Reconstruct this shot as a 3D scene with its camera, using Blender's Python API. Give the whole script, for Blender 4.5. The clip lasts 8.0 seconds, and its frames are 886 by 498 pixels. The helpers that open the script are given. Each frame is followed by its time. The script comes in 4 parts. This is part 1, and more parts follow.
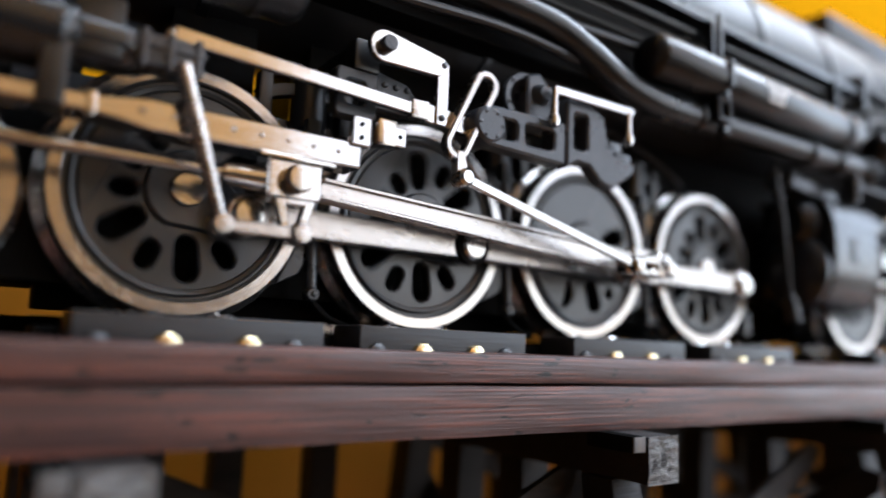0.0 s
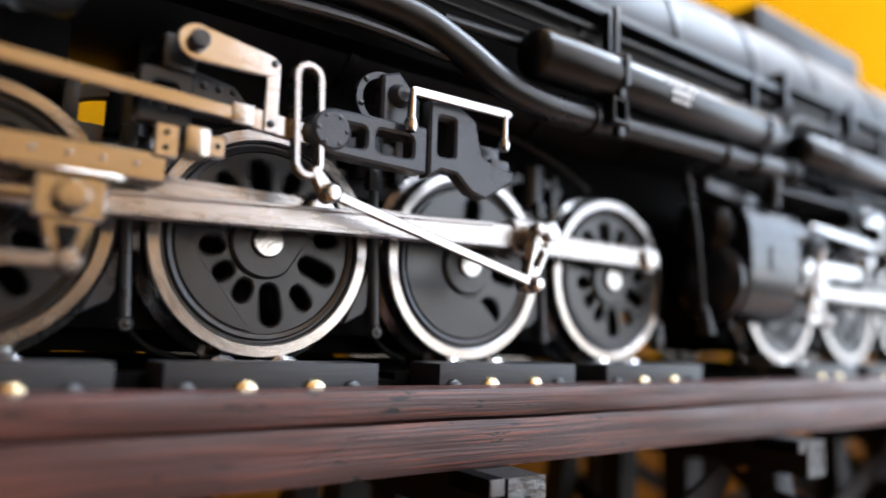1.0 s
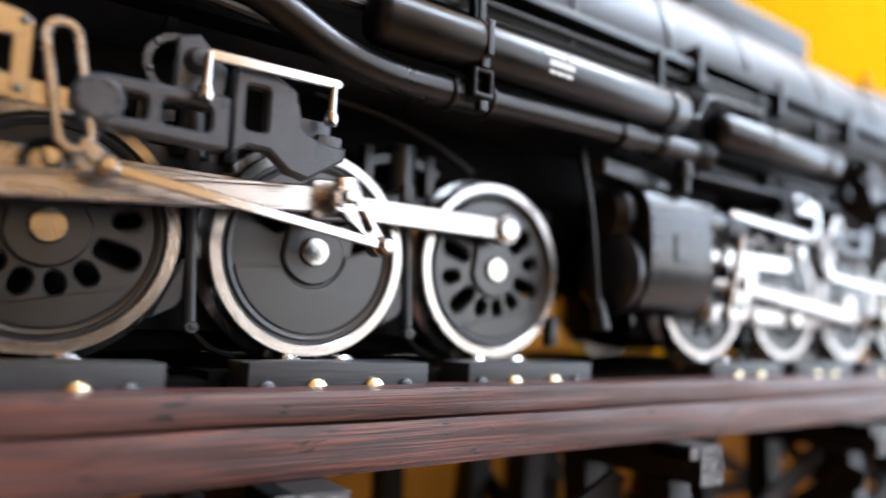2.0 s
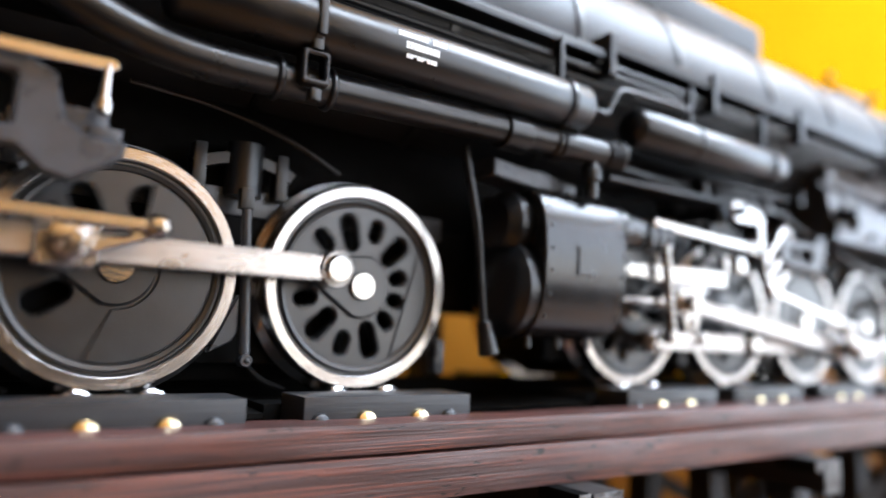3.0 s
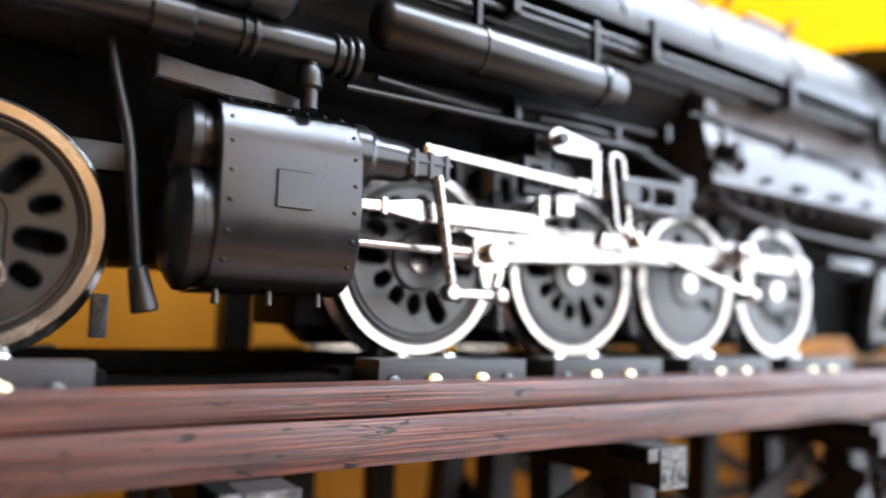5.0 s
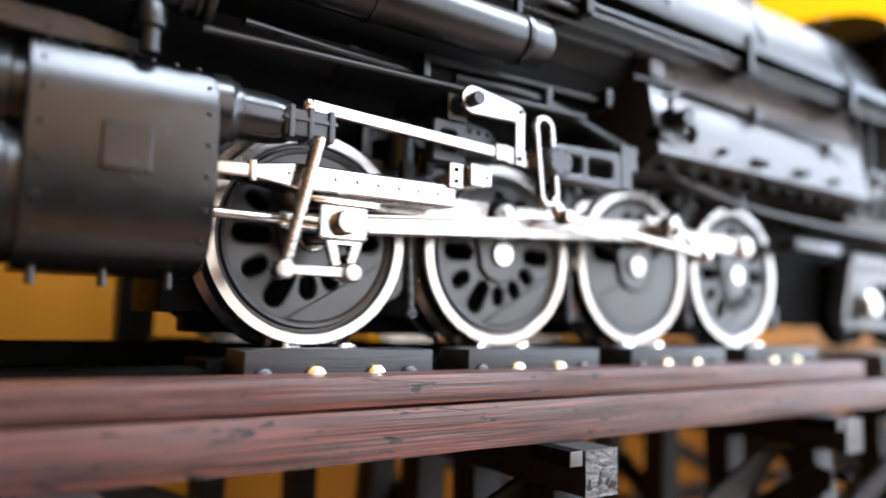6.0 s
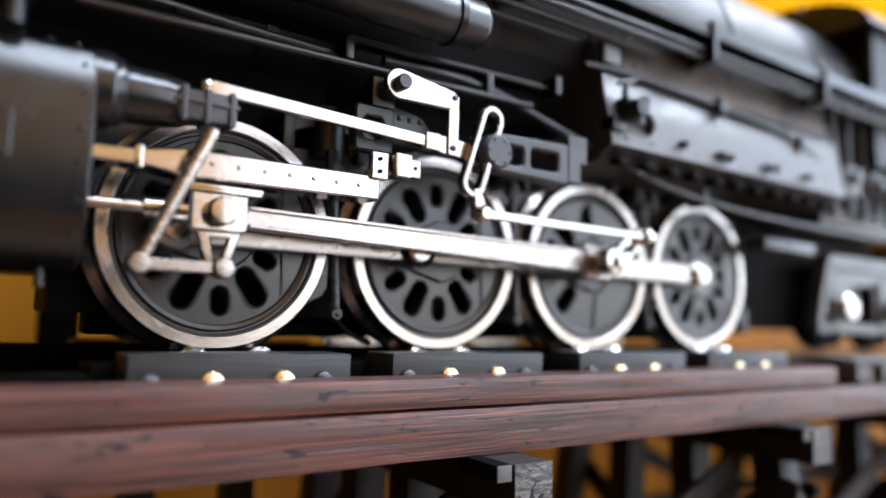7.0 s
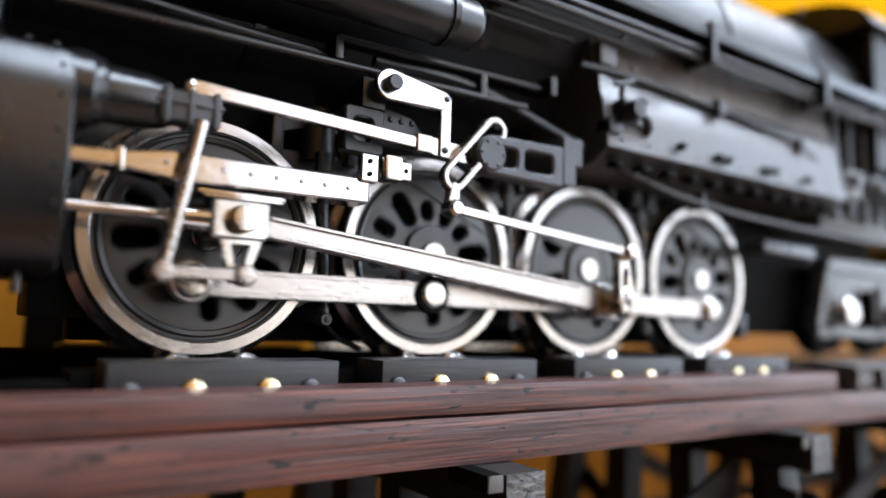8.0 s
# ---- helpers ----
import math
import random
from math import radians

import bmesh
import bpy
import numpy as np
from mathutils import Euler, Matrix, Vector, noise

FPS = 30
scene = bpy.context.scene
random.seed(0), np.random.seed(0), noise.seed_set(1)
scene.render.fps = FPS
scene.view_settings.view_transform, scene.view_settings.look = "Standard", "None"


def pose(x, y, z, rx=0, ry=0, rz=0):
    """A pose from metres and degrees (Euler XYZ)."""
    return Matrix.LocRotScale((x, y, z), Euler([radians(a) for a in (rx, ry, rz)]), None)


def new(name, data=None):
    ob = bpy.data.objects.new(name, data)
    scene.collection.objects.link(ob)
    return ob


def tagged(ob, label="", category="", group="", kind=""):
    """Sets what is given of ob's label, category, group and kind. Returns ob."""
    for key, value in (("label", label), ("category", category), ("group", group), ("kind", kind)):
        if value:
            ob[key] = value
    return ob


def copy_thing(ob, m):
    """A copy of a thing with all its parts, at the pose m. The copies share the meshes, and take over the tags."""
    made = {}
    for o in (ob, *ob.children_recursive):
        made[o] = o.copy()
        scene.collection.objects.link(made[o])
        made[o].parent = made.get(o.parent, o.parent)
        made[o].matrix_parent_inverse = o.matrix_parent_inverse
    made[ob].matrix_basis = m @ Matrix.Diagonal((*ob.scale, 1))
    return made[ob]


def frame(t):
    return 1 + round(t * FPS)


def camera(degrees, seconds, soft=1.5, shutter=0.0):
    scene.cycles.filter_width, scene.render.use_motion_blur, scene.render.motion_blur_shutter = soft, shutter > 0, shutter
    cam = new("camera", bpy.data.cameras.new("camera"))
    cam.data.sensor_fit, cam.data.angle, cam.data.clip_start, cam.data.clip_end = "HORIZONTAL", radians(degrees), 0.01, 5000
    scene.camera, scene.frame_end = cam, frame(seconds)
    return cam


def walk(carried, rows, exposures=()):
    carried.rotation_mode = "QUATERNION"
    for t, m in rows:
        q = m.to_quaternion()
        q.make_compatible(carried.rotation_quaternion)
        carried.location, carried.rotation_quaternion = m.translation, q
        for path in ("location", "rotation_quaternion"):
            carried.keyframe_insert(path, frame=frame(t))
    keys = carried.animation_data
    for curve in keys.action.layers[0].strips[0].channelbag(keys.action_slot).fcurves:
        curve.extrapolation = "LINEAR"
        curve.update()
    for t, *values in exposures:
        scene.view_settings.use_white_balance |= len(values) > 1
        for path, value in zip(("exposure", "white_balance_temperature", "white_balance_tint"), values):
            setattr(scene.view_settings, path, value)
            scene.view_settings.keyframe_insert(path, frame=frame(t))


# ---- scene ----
# Lengths below are in centimetres, turned into metres by U.
U = 0.01
cam = camera(64.4, 8.0, soft=1.5, shutter=0.4)
cam.data.dof.use_dof = True
cam.data.dof.focus_distance = 0.109
cam.data.dof.aperture_fstop = 6.6
# seconds, eye, (tilt, roll, yaw) in degrees
PATH = [
    (0, (-2.564, -10.178, -0.238), (97.73, 2.32, -34.60)),
    (0.5, (-1.320, -10.319, 0.208), (97.74, 1.66, -35.90)),
    (1, (-0.222, -10.435, 0.438), (97.03, 1.86, -36.15)),
    (1.5, (0.901, -10.662, 0.642), (96.56, 1.91, -36.43)),
    (2, (2.763, -11.065, 0.686), (95.95, 2.31, -35.85)),
    (2.2, (3.604, -11.129, 0.631), (96.58, 2.42, -35.52)),
    (3.5, (7.123, -11.076, 1.274), (96.54, 2.20, -34.93)),
    (4, (8.453, -11.056, 0.378), (96.20, 1.97, -34.42)),
    (4.5, (10.301, -11.555, 0.618), (95.92, 1.93, -34.39)),
    (4.7, (11.222, -11.605, 0.690), (95.73, 1.91, -33.34)),
    (5.8, (14.215, -10.781, 0.299), (96.85, 0.58, -34.37)),
    (6, (14.651, -10.933, 0.499), (95.66, 1.33, -34.02)),
    (6.5, (15.331, -10.825, 0.450), (96.08, 1.33, -33.76)),
    (7, (16.180, -10.849, 0.538), (95.77, 1.53, -34.02)),
    (7.5, (16.453, -10.784, 0.481), (96.16, 1.28, -33.99)),
    (8, (16.432, -10.733, 0.623), (95.83, 1.67, -33.98)),
]
# seconds, stops, white balance
EXPOSURES = [(t, stops, 6100, 16) for t, stops in ((0, 0.3), (1, 0.46), (1.5, 0.52), (2, 0.76), (3.5, 0.98), (4.5, 1.3), (5.2, 1.25), (6, 1.05), (7, 0.58), (8, 0.48))]


def eye_pose(eye, turn):
    rx, ry, rz = (radians(a) for a in turn)
    m = Matrix.Rotation(rz, 4, "Z") @ Matrix.Rotation(rx, 4, "X") @ Matrix.Rotation(ry, 4, "Z")
    return Matrix.Translation([c * U for c in eye]) @ m


walk(cam, [(t, eye_pose(eye, turn)) for t, eye, turn in PATH], exposures=EXPOSURES)

# ---- light: a window behind the camera, one beyond the train, fill added overhead ----
world = bpy.data.worlds.new("sky")
world.use_nodes = True
scene.world = world
sky = world.node_tree.nodes.new("ShaderNodeTexSky")
sky.sky_type, sky.sun_disc = "NISHITA", False
sky.sun_elevation, sky.sun_rotation = radians(35), radians(150)
world.node_tree.nodes["Background"].inputs["Strength"].default_value = 0.1
world.node_tree.links.new(sky.outputs[0], world.node_tree.nodes["Background"].inputs["Color"])
ROOM = (-190.0, 250.0, -170.0, 10.0, -84.0, 160.0)  # x0, x1, y0, y1, floor, ceiling
WINDOW = (71.0, 244.0, -10.0, 135.0)  # x0, x1, z0, z1 in the wall behind the camera
WINDOW_EAST = (-166.0, 4.0, -10.0, 140.0)  # y0, y1, z0, z1 in the wall towards which the train runs out
OVERHEAD_FILL = (100.0, 242.0, -110.0, 4.0)  # x0, x1, y0, y1 in the ceiling; unseen opening added for overhead light
SMALL_FILL = (14.0, 88.0, -128.0, -50.0)  # a smaller one beside it, added for highlights on the left
SKY_TINT = (0.80, 0.92, 1.0)


def window_light(radiance, a0, a1, z0, z1, place):
    """Area lamp in an opening: sky light at a window, added fill in the ceiling."""
    w, h = (a1 - a0) * U, (z1 - z0) * U
    glow = bpy.data.lights.new("window_light", "AREA")
    glow.shape, glow.size, glow.size_y = "RECTANGLE", w, h
    glow.energy, glow.color = radiance * math.pi * w * h, SKY_TINT
    new("window_light", glow).matrix_world = place


def middle(x, y, z):
    return Matrix.Translation((x * U, y * U, z * U))


window_light(1.5, *WINDOW, middle((WINDOW[0] + WINDOW[1]) / 2, ROOM[2] - 4, (WINDOW[2] + WINDOW[3]) / 2) @ pose(0, 0, 0, 90, 0, 0))
window_light(2.8, *WINDOW_EAST, middle(ROOM[1] + 4, (WINDOW_EAST[0] + WINDOW_EAST[1]) / 2, (WINDOW_EAST[2] + WINDOW_EAST[3]) / 2) @ pose(0, 0, 0, 90, 0, 90))
# Unseen overhead lamps added for the sheen on boiler and pipes.
for overhead in (OVERHEAD_FILL, SMALL_FILL):
    window_light(13.0, *overhead, middle((overhead[0] + overhead[1]) / 2, (overhead[2] + overhead[3]) / 2, ROOM[5] + 4))


# ---- materials ----
def material(name, low, high, rough=(0.4, 0.55), metal=0.0, scale=400.0, bump=0.0, bump_scale=None, stretch=(1, 1, 1), wear=0.0, coat=0.0, spec=0.5):
    m = bpy.data.materials.new(name)
    m.use_nodes = True
    nt, bsdf = m.node_tree, m.node_tree.nodes["Principled BSDF"]
    link, node = nt.links.new, nt.nodes.new
    co, mapping = node("ShaderNodeTexCoord"), node("ShaderNodeMapping")
    mapping.inputs["Scale"].default_value = stretch
    link(co.outputs["Object"], mapping.inputs["Vector"])
    fine, broad = node("ShaderNodeTexNoise"), node("ShaderNodeTexNoise")
    for tex, s, d in ((fine, scale, 6), (broad, scale / 9, 4)):
        tex.inputs["Scale"].default_value, tex.inputs["Detail"].default_value = s, d
        link(mapping.outputs["Vector"], tex.inputs["Vector"])
    mix = node("ShaderNodeMath")
    mix.operation = "MULTIPLY_ADD"
    mix.inputs[1].default_value = 0.5
    half = node("ShaderNodeMath")
    half.operation = "MULTIPLY"
    half.inputs[1].default_value = 0.5
    link(broad.outputs["Fac"], half.inputs[0])
    link(fine.outputs["Fac"], mix.inputs[0])
    link(half.outputs[0], mix.inputs[2])
    ramp = node("ShaderNodeValToRGB")
    ramp.color_ramp.elements[0].position, ramp.color_ramp.elements[1].position = 0.36, 0.64
    ramp.color_ramp.elements[0].color, ramp.color_ramp.elements[1].color = (*low, 1), (*high, 1)
    link(mix.outputs[0], ramp.inputs["Fac"])
    link(ramp.outputs["Color"], bsdf.inputs["Base Color"])
    spread = node("ShaderNodeMapRange")
    spread.inputs["From Min"].default_value, spread.inputs["From Max"].default_value = 0.35, 0.65
    spread.inputs["To Min"].default_value, spread.inputs["To Max"].default_value = rough
    link(mix.outputs[0], spread.inputs["Value"])
    link(spread.outputs["Result"], bsdf.inputs["Roughness"])
    bsdf.inputs["Metallic"].default_value = metal
    bsdf.inputs["Coat Weight"].default_value = coat
    bsdf.inputs["Specular IOR Level"].default_value = spec
    if bump:
        relief, height = node("ShaderNodeBump"), node("ShaderNodeTexNoise")
        height.inputs["Scale"].default_value, height.inputs["Detail"].default_value = bump_scale or scale, 5
        link(mapping.outputs["Vector"], height.inputs["Vector"])
        relief.inputs["Strength"].default_value, relief.inputs["Distance"].default_value = bump, 0.0006
        link(height.outputs["Fac"], relief.inputs["Height"])
        link(relief.outputs["Normal"], bsdf.inputs["Normal"])
    return m


def stained_wood(name, dark, mid, red, grain=1.0, spec=0.5, gloss=(0.30, 0.55), relief_strength=0.32):
    """Dark stain through which reddish grain shows in long streaks."""
    m = bpy.data.materials.new(name)
    m.use_nodes = True
    nt, bsdf = m.node_tree, m.node_tree.nodes["Principled BSDF"]
    link, node = nt.links.new, nt.nodes.new
    co, info, add = node("ShaderNodeTexCoord"), node("ShaderNodeObjectInfo"), node("ShaderNodeVectorMath")
    shift = node("ShaderNodeVectorMath")
    shift.operation = "SCALE"
    shift.inputs[0].default_value = (3.1, 1.7, 2.3)
    link(info.outputs["Random"], shift.inputs["Scale"])
    link(co.outputs["Object"], add.inputs[0])
    link(shift.outputs[0], add.inputs[1])
    tex = []
    for sx, s, d in ((0.012, 3200 * grain, 4), (0.04, 560 * grain, 7), (0.35, 60, 3), (0.02, 2400 * grain, 3)):
        mapping, t = node("ShaderNodeMapping"), node("ShaderNodeTexNoise")
        mapping.inputs["Scale"].default_value = (sx, 1, 1)
        t.inputs["Scale"].default_value, t.inputs["Detail"].default_value = s, d
        t.inputs["Distortion"].default_value = 0.25
        link(add.outputs[0], mapping.inputs["Vector"])
        link(mapping.outputs["Vector"], t.inputs["Vector"])
        tex.append(t)
    body, streak = node("ShaderNodeValToRGB"), node("ShaderNodeValToRGB")
    body.color_ramp.elements[0].position, body.color_ramp.elements[1].position = 0.35, 0.7
    body.color_ramp.elements[0].color, body.color_ramp.elements[1].color = (*dark, 1), (*mid, 1)
    link(tex[1].outputs["Fac"], body.inputs["Fac"])
    streak.color_ramp.elements[0].position, streak.color_ramp.elements[1].position = 0.515, 0.59
    streak.color_ramp.elements[0].color, streak.color_ramp.elements[1].color = (0, 0, 0, 1), (1, 1, 1, 1)
    link(tex[0].outputs["Fac"], streak.inputs["Fac"])
    patch = node("ShaderNodeMath")
    patch.operation = "MULTIPLY"
    link(streak.outputs["Color"], patch.inputs[0])
    link(tex[2].outputs["Fac"], patch.inputs[1])
    mix = node("ShaderNodeMix")
    mix.data_type = "RGBA"
    strong = node("ShaderNodeMath")
    strong.operation, strong.use_clamp = "MULTIPLY", True
    strong.inputs[1].default_value = 0.9
    link(patch.outputs[0], strong.inputs[0])
    link(strong.outputs[0], mix.inputs["Factor"])
    link(body.outputs["Color"], mix.inputs["A"])
    mix.inputs["B"].default_value = (*red, 1)
    bsdf.inputs["Specular IOR Level"].default_value = spec
    # long wandering splits, dark and sunk
    split, here, both_cracks = node("ShaderNodeValToRGB"), node("ShaderNodeValToRGB"), node("ShaderNodeMath")
    wander, wm = node("ShaderNodeTexNoise"), node("ShaderNodeMapping")
    wm.inputs["Scale"].default_value = (0.06, 1, 1)
    wander.inputs["Scale"].default_value, wander.inputs["Detail"].default_value = 330 * grain, 3
    wander.inputs["Distortion"].default_value = 0.2
    link(add.outputs[0], wm.inputs["Vector"])
    link(wm.outputs["Vector"], wander.inputs["Vector"])
    r = split.color_ramp
    r.elements[0].position, r.elements[1].position = 0.487, 0.5
    r.elements[0].color, r.elements[1].color = (0, 0, 0, 1), (1, 1, 1, 1)
    r.elements.new(0.513).color = (0, 0, 0, 1)
    link(wander.outputs["Fac"], split.inputs["Fac"])
    here.color_ramp.elements[0].position, here.color_ramp.elements[1].position = 0.56, 0.62
    link(tex[1].outputs["Fac"], here.inputs["Fac"])
    lines, pit, pits, pm = node("ShaderNodeMath"), node("ShaderNodeValToRGB"), node("ShaderNodeTexNoise"), node("ShaderNodeMapping")
    lines.operation, both_cracks.operation = "MULTIPLY", "MAXIMUM"
    link(split.outputs["Color"], lines.inputs[0])
    link(here.outputs["Color"], lines.inputs[1])
    pm.inputs["Scale"].default_value = (0.26, 1, 1)
    pits.inputs["Scale"].default_value, pits.inputs["Detail"].default_value = 820 * grain, 5
    link(add.outputs[0], pm.inputs["Vector"])
    link(pm.outputs["Vector"], pits.inputs["Vector"])
    pit.color_ramp.elements[0].position, pit.color_ramp.elements[1].position = 0.645, 0.675
    link(pits.outputs["Fac"], pit.inputs["Fac"])
    link(lines.outputs[0], both_cracks.inputs[0])
    link(pit.outputs["Color"], both_cracks.inputs[1])
    cracked = node("ShaderNodeMix")
    cracked.data_type = "RGBA"
    link(both_cracks.outputs[0], cracked.inputs["Factor"])
    link(mix.outputs["Result"], cracked.inputs["A"])
    cracked.inputs["B"].default_value = (0.006, 0.005, 0.005, 1)
    link(cracked.outputs["Result"], bsdf.inputs["Base Color"])
    rough = node("ShaderNodeMapRange")
    rough.inputs["To Min"].default_value, rough.inputs["To Max"].default_value = gloss
    link(tex[2].outputs["Fac"], rough.inputs["Value"])
    link(rough.outputs["Result"], bsdf.inputs["Roughness"])
    relief, both = node("ShaderNodeBump"), node("ShaderNodeMath")
    link(tex[0].outputs["Fac"], both.inputs[0])
    link(tex[3].outputs["Fac"], both.inputs[1])
    relief.inputs["Strength"].default_value, relief.inputs["Distance"].default_value = relief_strength, 0.0005
    deep = node("ShaderNodeMath")
    deep.operation = "MULTIPLY_ADD"
    deep.inputs[1].default_value = -0.8
    link(both_cracks.outputs[0], deep.inputs[0])
    link(both.outputs[0], deep.inputs[2])
    link(deep.outputs[0], relief.inputs["Height"])
    link(relief.outputs["Normal"], bsdf.inputs["Normal"])
    return m


BLACK = material("satin_black_paint", (0.004, 0.004, 0.0045), (0.010, 0.010, 0.0105), (0.27, 0.39), scale=260, bump=0.05, bump_scale=2600, spec=0.52)
BOILER = material("boiler_black_paint", (0.009, 0.009, 0.010), (0.017, 0.017, 0.018), (0.38, 0.48), scale=150, bump=0.06, bump_scale=2200, spec=0.30)
FIREBOX = material("weathered_grey_black_paint", (0.018, 0.016, 0.015), (0.060, 0.053, 0.048), (0.32, 0.52), scale=160, bump=0.3, bump_scale=900, coat=0.1, spec=0.85)
JACKET = material("worn_grey_brown_jacket", (0.045, 0.038, 0.033), (0.145, 0.122, 0.105), (0.32, 0.52), scale=240, bump=0.35, bump_scale=800, spec=0.6)
CYLINDER = material("satin_black_casing", (0.009, 0.009, 0.0095), (0.015, 0.015, 0.016), (0.22, 0.30), scale=260, bump=0.05, bump_scale=2200, spec=0.6)
WHEEL = material("wheel_dark_grey_paint", (0.010, 0.0103, 0.0112), (0.018, 0.0187, 0.020), (0.28, 0.4), scale=300, bump=0.05, bump_scale=2400, spec=0.85)
BRACKET = material("bracket_grey_black_paint", (0.032, 0.034, 0.039), (0.055, 0.058, 0.065), (0.24, 0.36), scale=300, bump=0.08, bump_scale=2200)
# Black with hardly any sheen, deep enough to hold the shade under the boiler.
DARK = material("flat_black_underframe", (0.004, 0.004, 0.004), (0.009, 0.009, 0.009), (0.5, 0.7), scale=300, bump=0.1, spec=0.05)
NICKEL = material("nickel_plated_metal", (0.45, 0.425, 0.40), (0.56, 0.54, 0.52), (0.10, 0.21), metal=1.0, scale=700, bump=0.05, bump_scale=1800, stretch=(0.25, 1, 1))
TYRE = material("turned_nickel_tyre", (0.43, 0.40, 0.38), (0.55, 0.525, 0.50), (0.18, 0.30), metal=1.0, scale=900, bump=0.05)
ROD = material("cast_nickel_rod", (0.38, 0.35, 0.33), (0.51, 0.48, 0.455), (0.20, 0.34), metal=1.0, scale=600, bump=0.12, bump_scale=1500, stretch=(0.3, 1, 1))
BRASS = material("polished_brass", (0.70, 0.57, 0.33), (0.84, 0.73, 0.48), (0.14, 0.26), metal=1.0, scale=900)
BLOCK = material("black_anodised_block", (0.018, 0.018, 0.020), (0.030, 0.031, 0.033), (0.34, 0.46), scale=500, bump=0.12, bump_scale=1700, stretch=(0.1, 1, 1))
STEEL = material("bright_bearing_steel", (0.55, 0.55, 0.54), (0.72, 0.71, 0.70), (0.14, 0.25), metal=1.0, scale=600)
# Black without sheen: shade below the train is put into this colour.
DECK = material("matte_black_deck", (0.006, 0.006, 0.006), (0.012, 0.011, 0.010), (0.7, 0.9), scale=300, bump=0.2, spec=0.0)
WHITE = material("white_lettering", (0.72, 0.72, 0.70), (0.82, 0.82, 0.80), (0.5, 0.6), scale=900)
TIMBER = stained_wood("stained_timber", (0.037, 0.0172, 0.0156), (0.096, 0.049, 0.0445), (0.27, 0.078, 0.045), spec=0.56, gloss=(0.28, 0.48), relief_strength=0.2)
# Stained timber with the dimness below the deck put into its colour.
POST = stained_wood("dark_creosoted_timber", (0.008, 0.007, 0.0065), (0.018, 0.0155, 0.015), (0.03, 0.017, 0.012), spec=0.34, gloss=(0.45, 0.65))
ENDGRAIN = material("grey_end_grain", (0.02, 0.02, 0.02), (0.20, 0.20, 0.195), (0.4, 0.7), scale=700, bump=1.0, bump_scale=420, stretch=(1, 1, 2.2))
GREYWOOD = material("grey_weathered_timber", (0.07, 0.068, 0.066), (0.15, 0.145, 0.14), (0.5, 0.7), scale=400, bump=0.3, stretch=(1, 1, 0.15))
WALL = material("yellow_orange_wall_paint", (0.66, 0.30, 0.0015), (0.71, 0.325, 0.002), (0.7, 0.85), scale=30, bump=0.05, bump_scale=600, spec=0.0)
CEILING = material("white_ceiling_paint", (0.72, 0.70, 0.66), (0.8, 0.78, 0.74), (0.7, 0.85), scale=30, bump=0.05)
GREYWALL = material("grey_wall_paint", (0.07, 0.072, 0.08), (0.1, 0.102, 0.11), (0.6, 0.8), scale=30, bump=0.05)
OCHRE = material("ochre_wall_paint", (0.52, 0.315, 0.115), (0.59, 0.36, 0.135), (0.6, 0.8), scale=30, bump=0.05)
DARK_PANEL = material("dark_brown_dado", (0.03, 0.022, 0.017), (0.05, 0.037, 0.029), (0.5, 0.65), scale=40, bump=0.05, stretch=(1, 1, 0.1))
# Browner orange than WALL: the lower wall's shade put into colour.
WALL_SHADE = material("orange_brown_varnished_board", (0.46, 0.17, 0.009), (0.62, 0.24, 0.015), (0.45, 0.6), scale=50, bump=0.05, stretch=(1, 1, 0.08), spec=0.2)
PLASTER = material("off_white_wall_paint", (0.60, 0.57, 0.52), (0.68, 0.65, 0.60), (0.6, 0.8), scale=30, bump=0.05)
TABLE = material("honey_wood_table", (0.14, 0.06, 0.016), (0.21, 0.09, 0.025), (0.25, 0.4), scale=60, bump=0.05, stretch=(0.08, 1, 1))
FLOOR = material("brown_floorboards", (0.07, 0.05, 0.04), (0.12, 0.085, 0.065), (0.35, 0.5), scale=40, stretch=(0.1, 1, 1))


# ---- building helpers: shapes in centimetres ----
def part(name, bm, mat, parent=None, label="", sharp=35, at=None):
    """Link a bmesh as one mesh object under a thing or part."""
    bmesh.ops.remove_doubles(bm, verts=bm.verts, dist=1e-4)
    bmesh.ops.recalc_face_normals(bm, faces=bm.faces)
    for v in bm.verts:
        v.co *= U
    me = bpy.data.meshes.new(name)
    bm.to_mesh(me)
    bm.free()
    me.materials.append(mat)
    for p in me.polygons:
        p.use_smooth = True
    me.set_sharp_from_angle(angle=radians(sharp))
    ob = new(name, me)
    ob.parent = parent
    if at:
        ob.location = [c * U for c in at]
    return tagged(ob, label)


def again(ob, parent=None, at=None):
    """A further object on the same mesh."""
    o = new(ob.name.split(".")[0], ob.data)
    o.parent = parent or ob.parent
    if at:
        o.location = [c * U for c in at]
    return tagged(o, ob.get("label", ""))


def box(bm, x0, x1, y0, y1, z0, z1, bevel=0.02):
    vs = [bm.verts.new((x, y, z)) for x in (x0, x1) for y in (y0, y1) for z in (z0, z1)]
    fs = [bm.faces.new([vs[i] for i in q]) for q in ((0, 1, 3, 2), (4, 6, 7, 5), (0, 4, 5, 1), (2, 3, 7, 6), (0, 2, 6, 4), (1, 5, 7, 3))]
    if bevel:
        es = list({e for f in fs for e in f.edges})
        bmesh.ops.bevel(bm, geom=es, offset=bevel, segments=2, affect="EDGES", profile=0.6)
    return bm


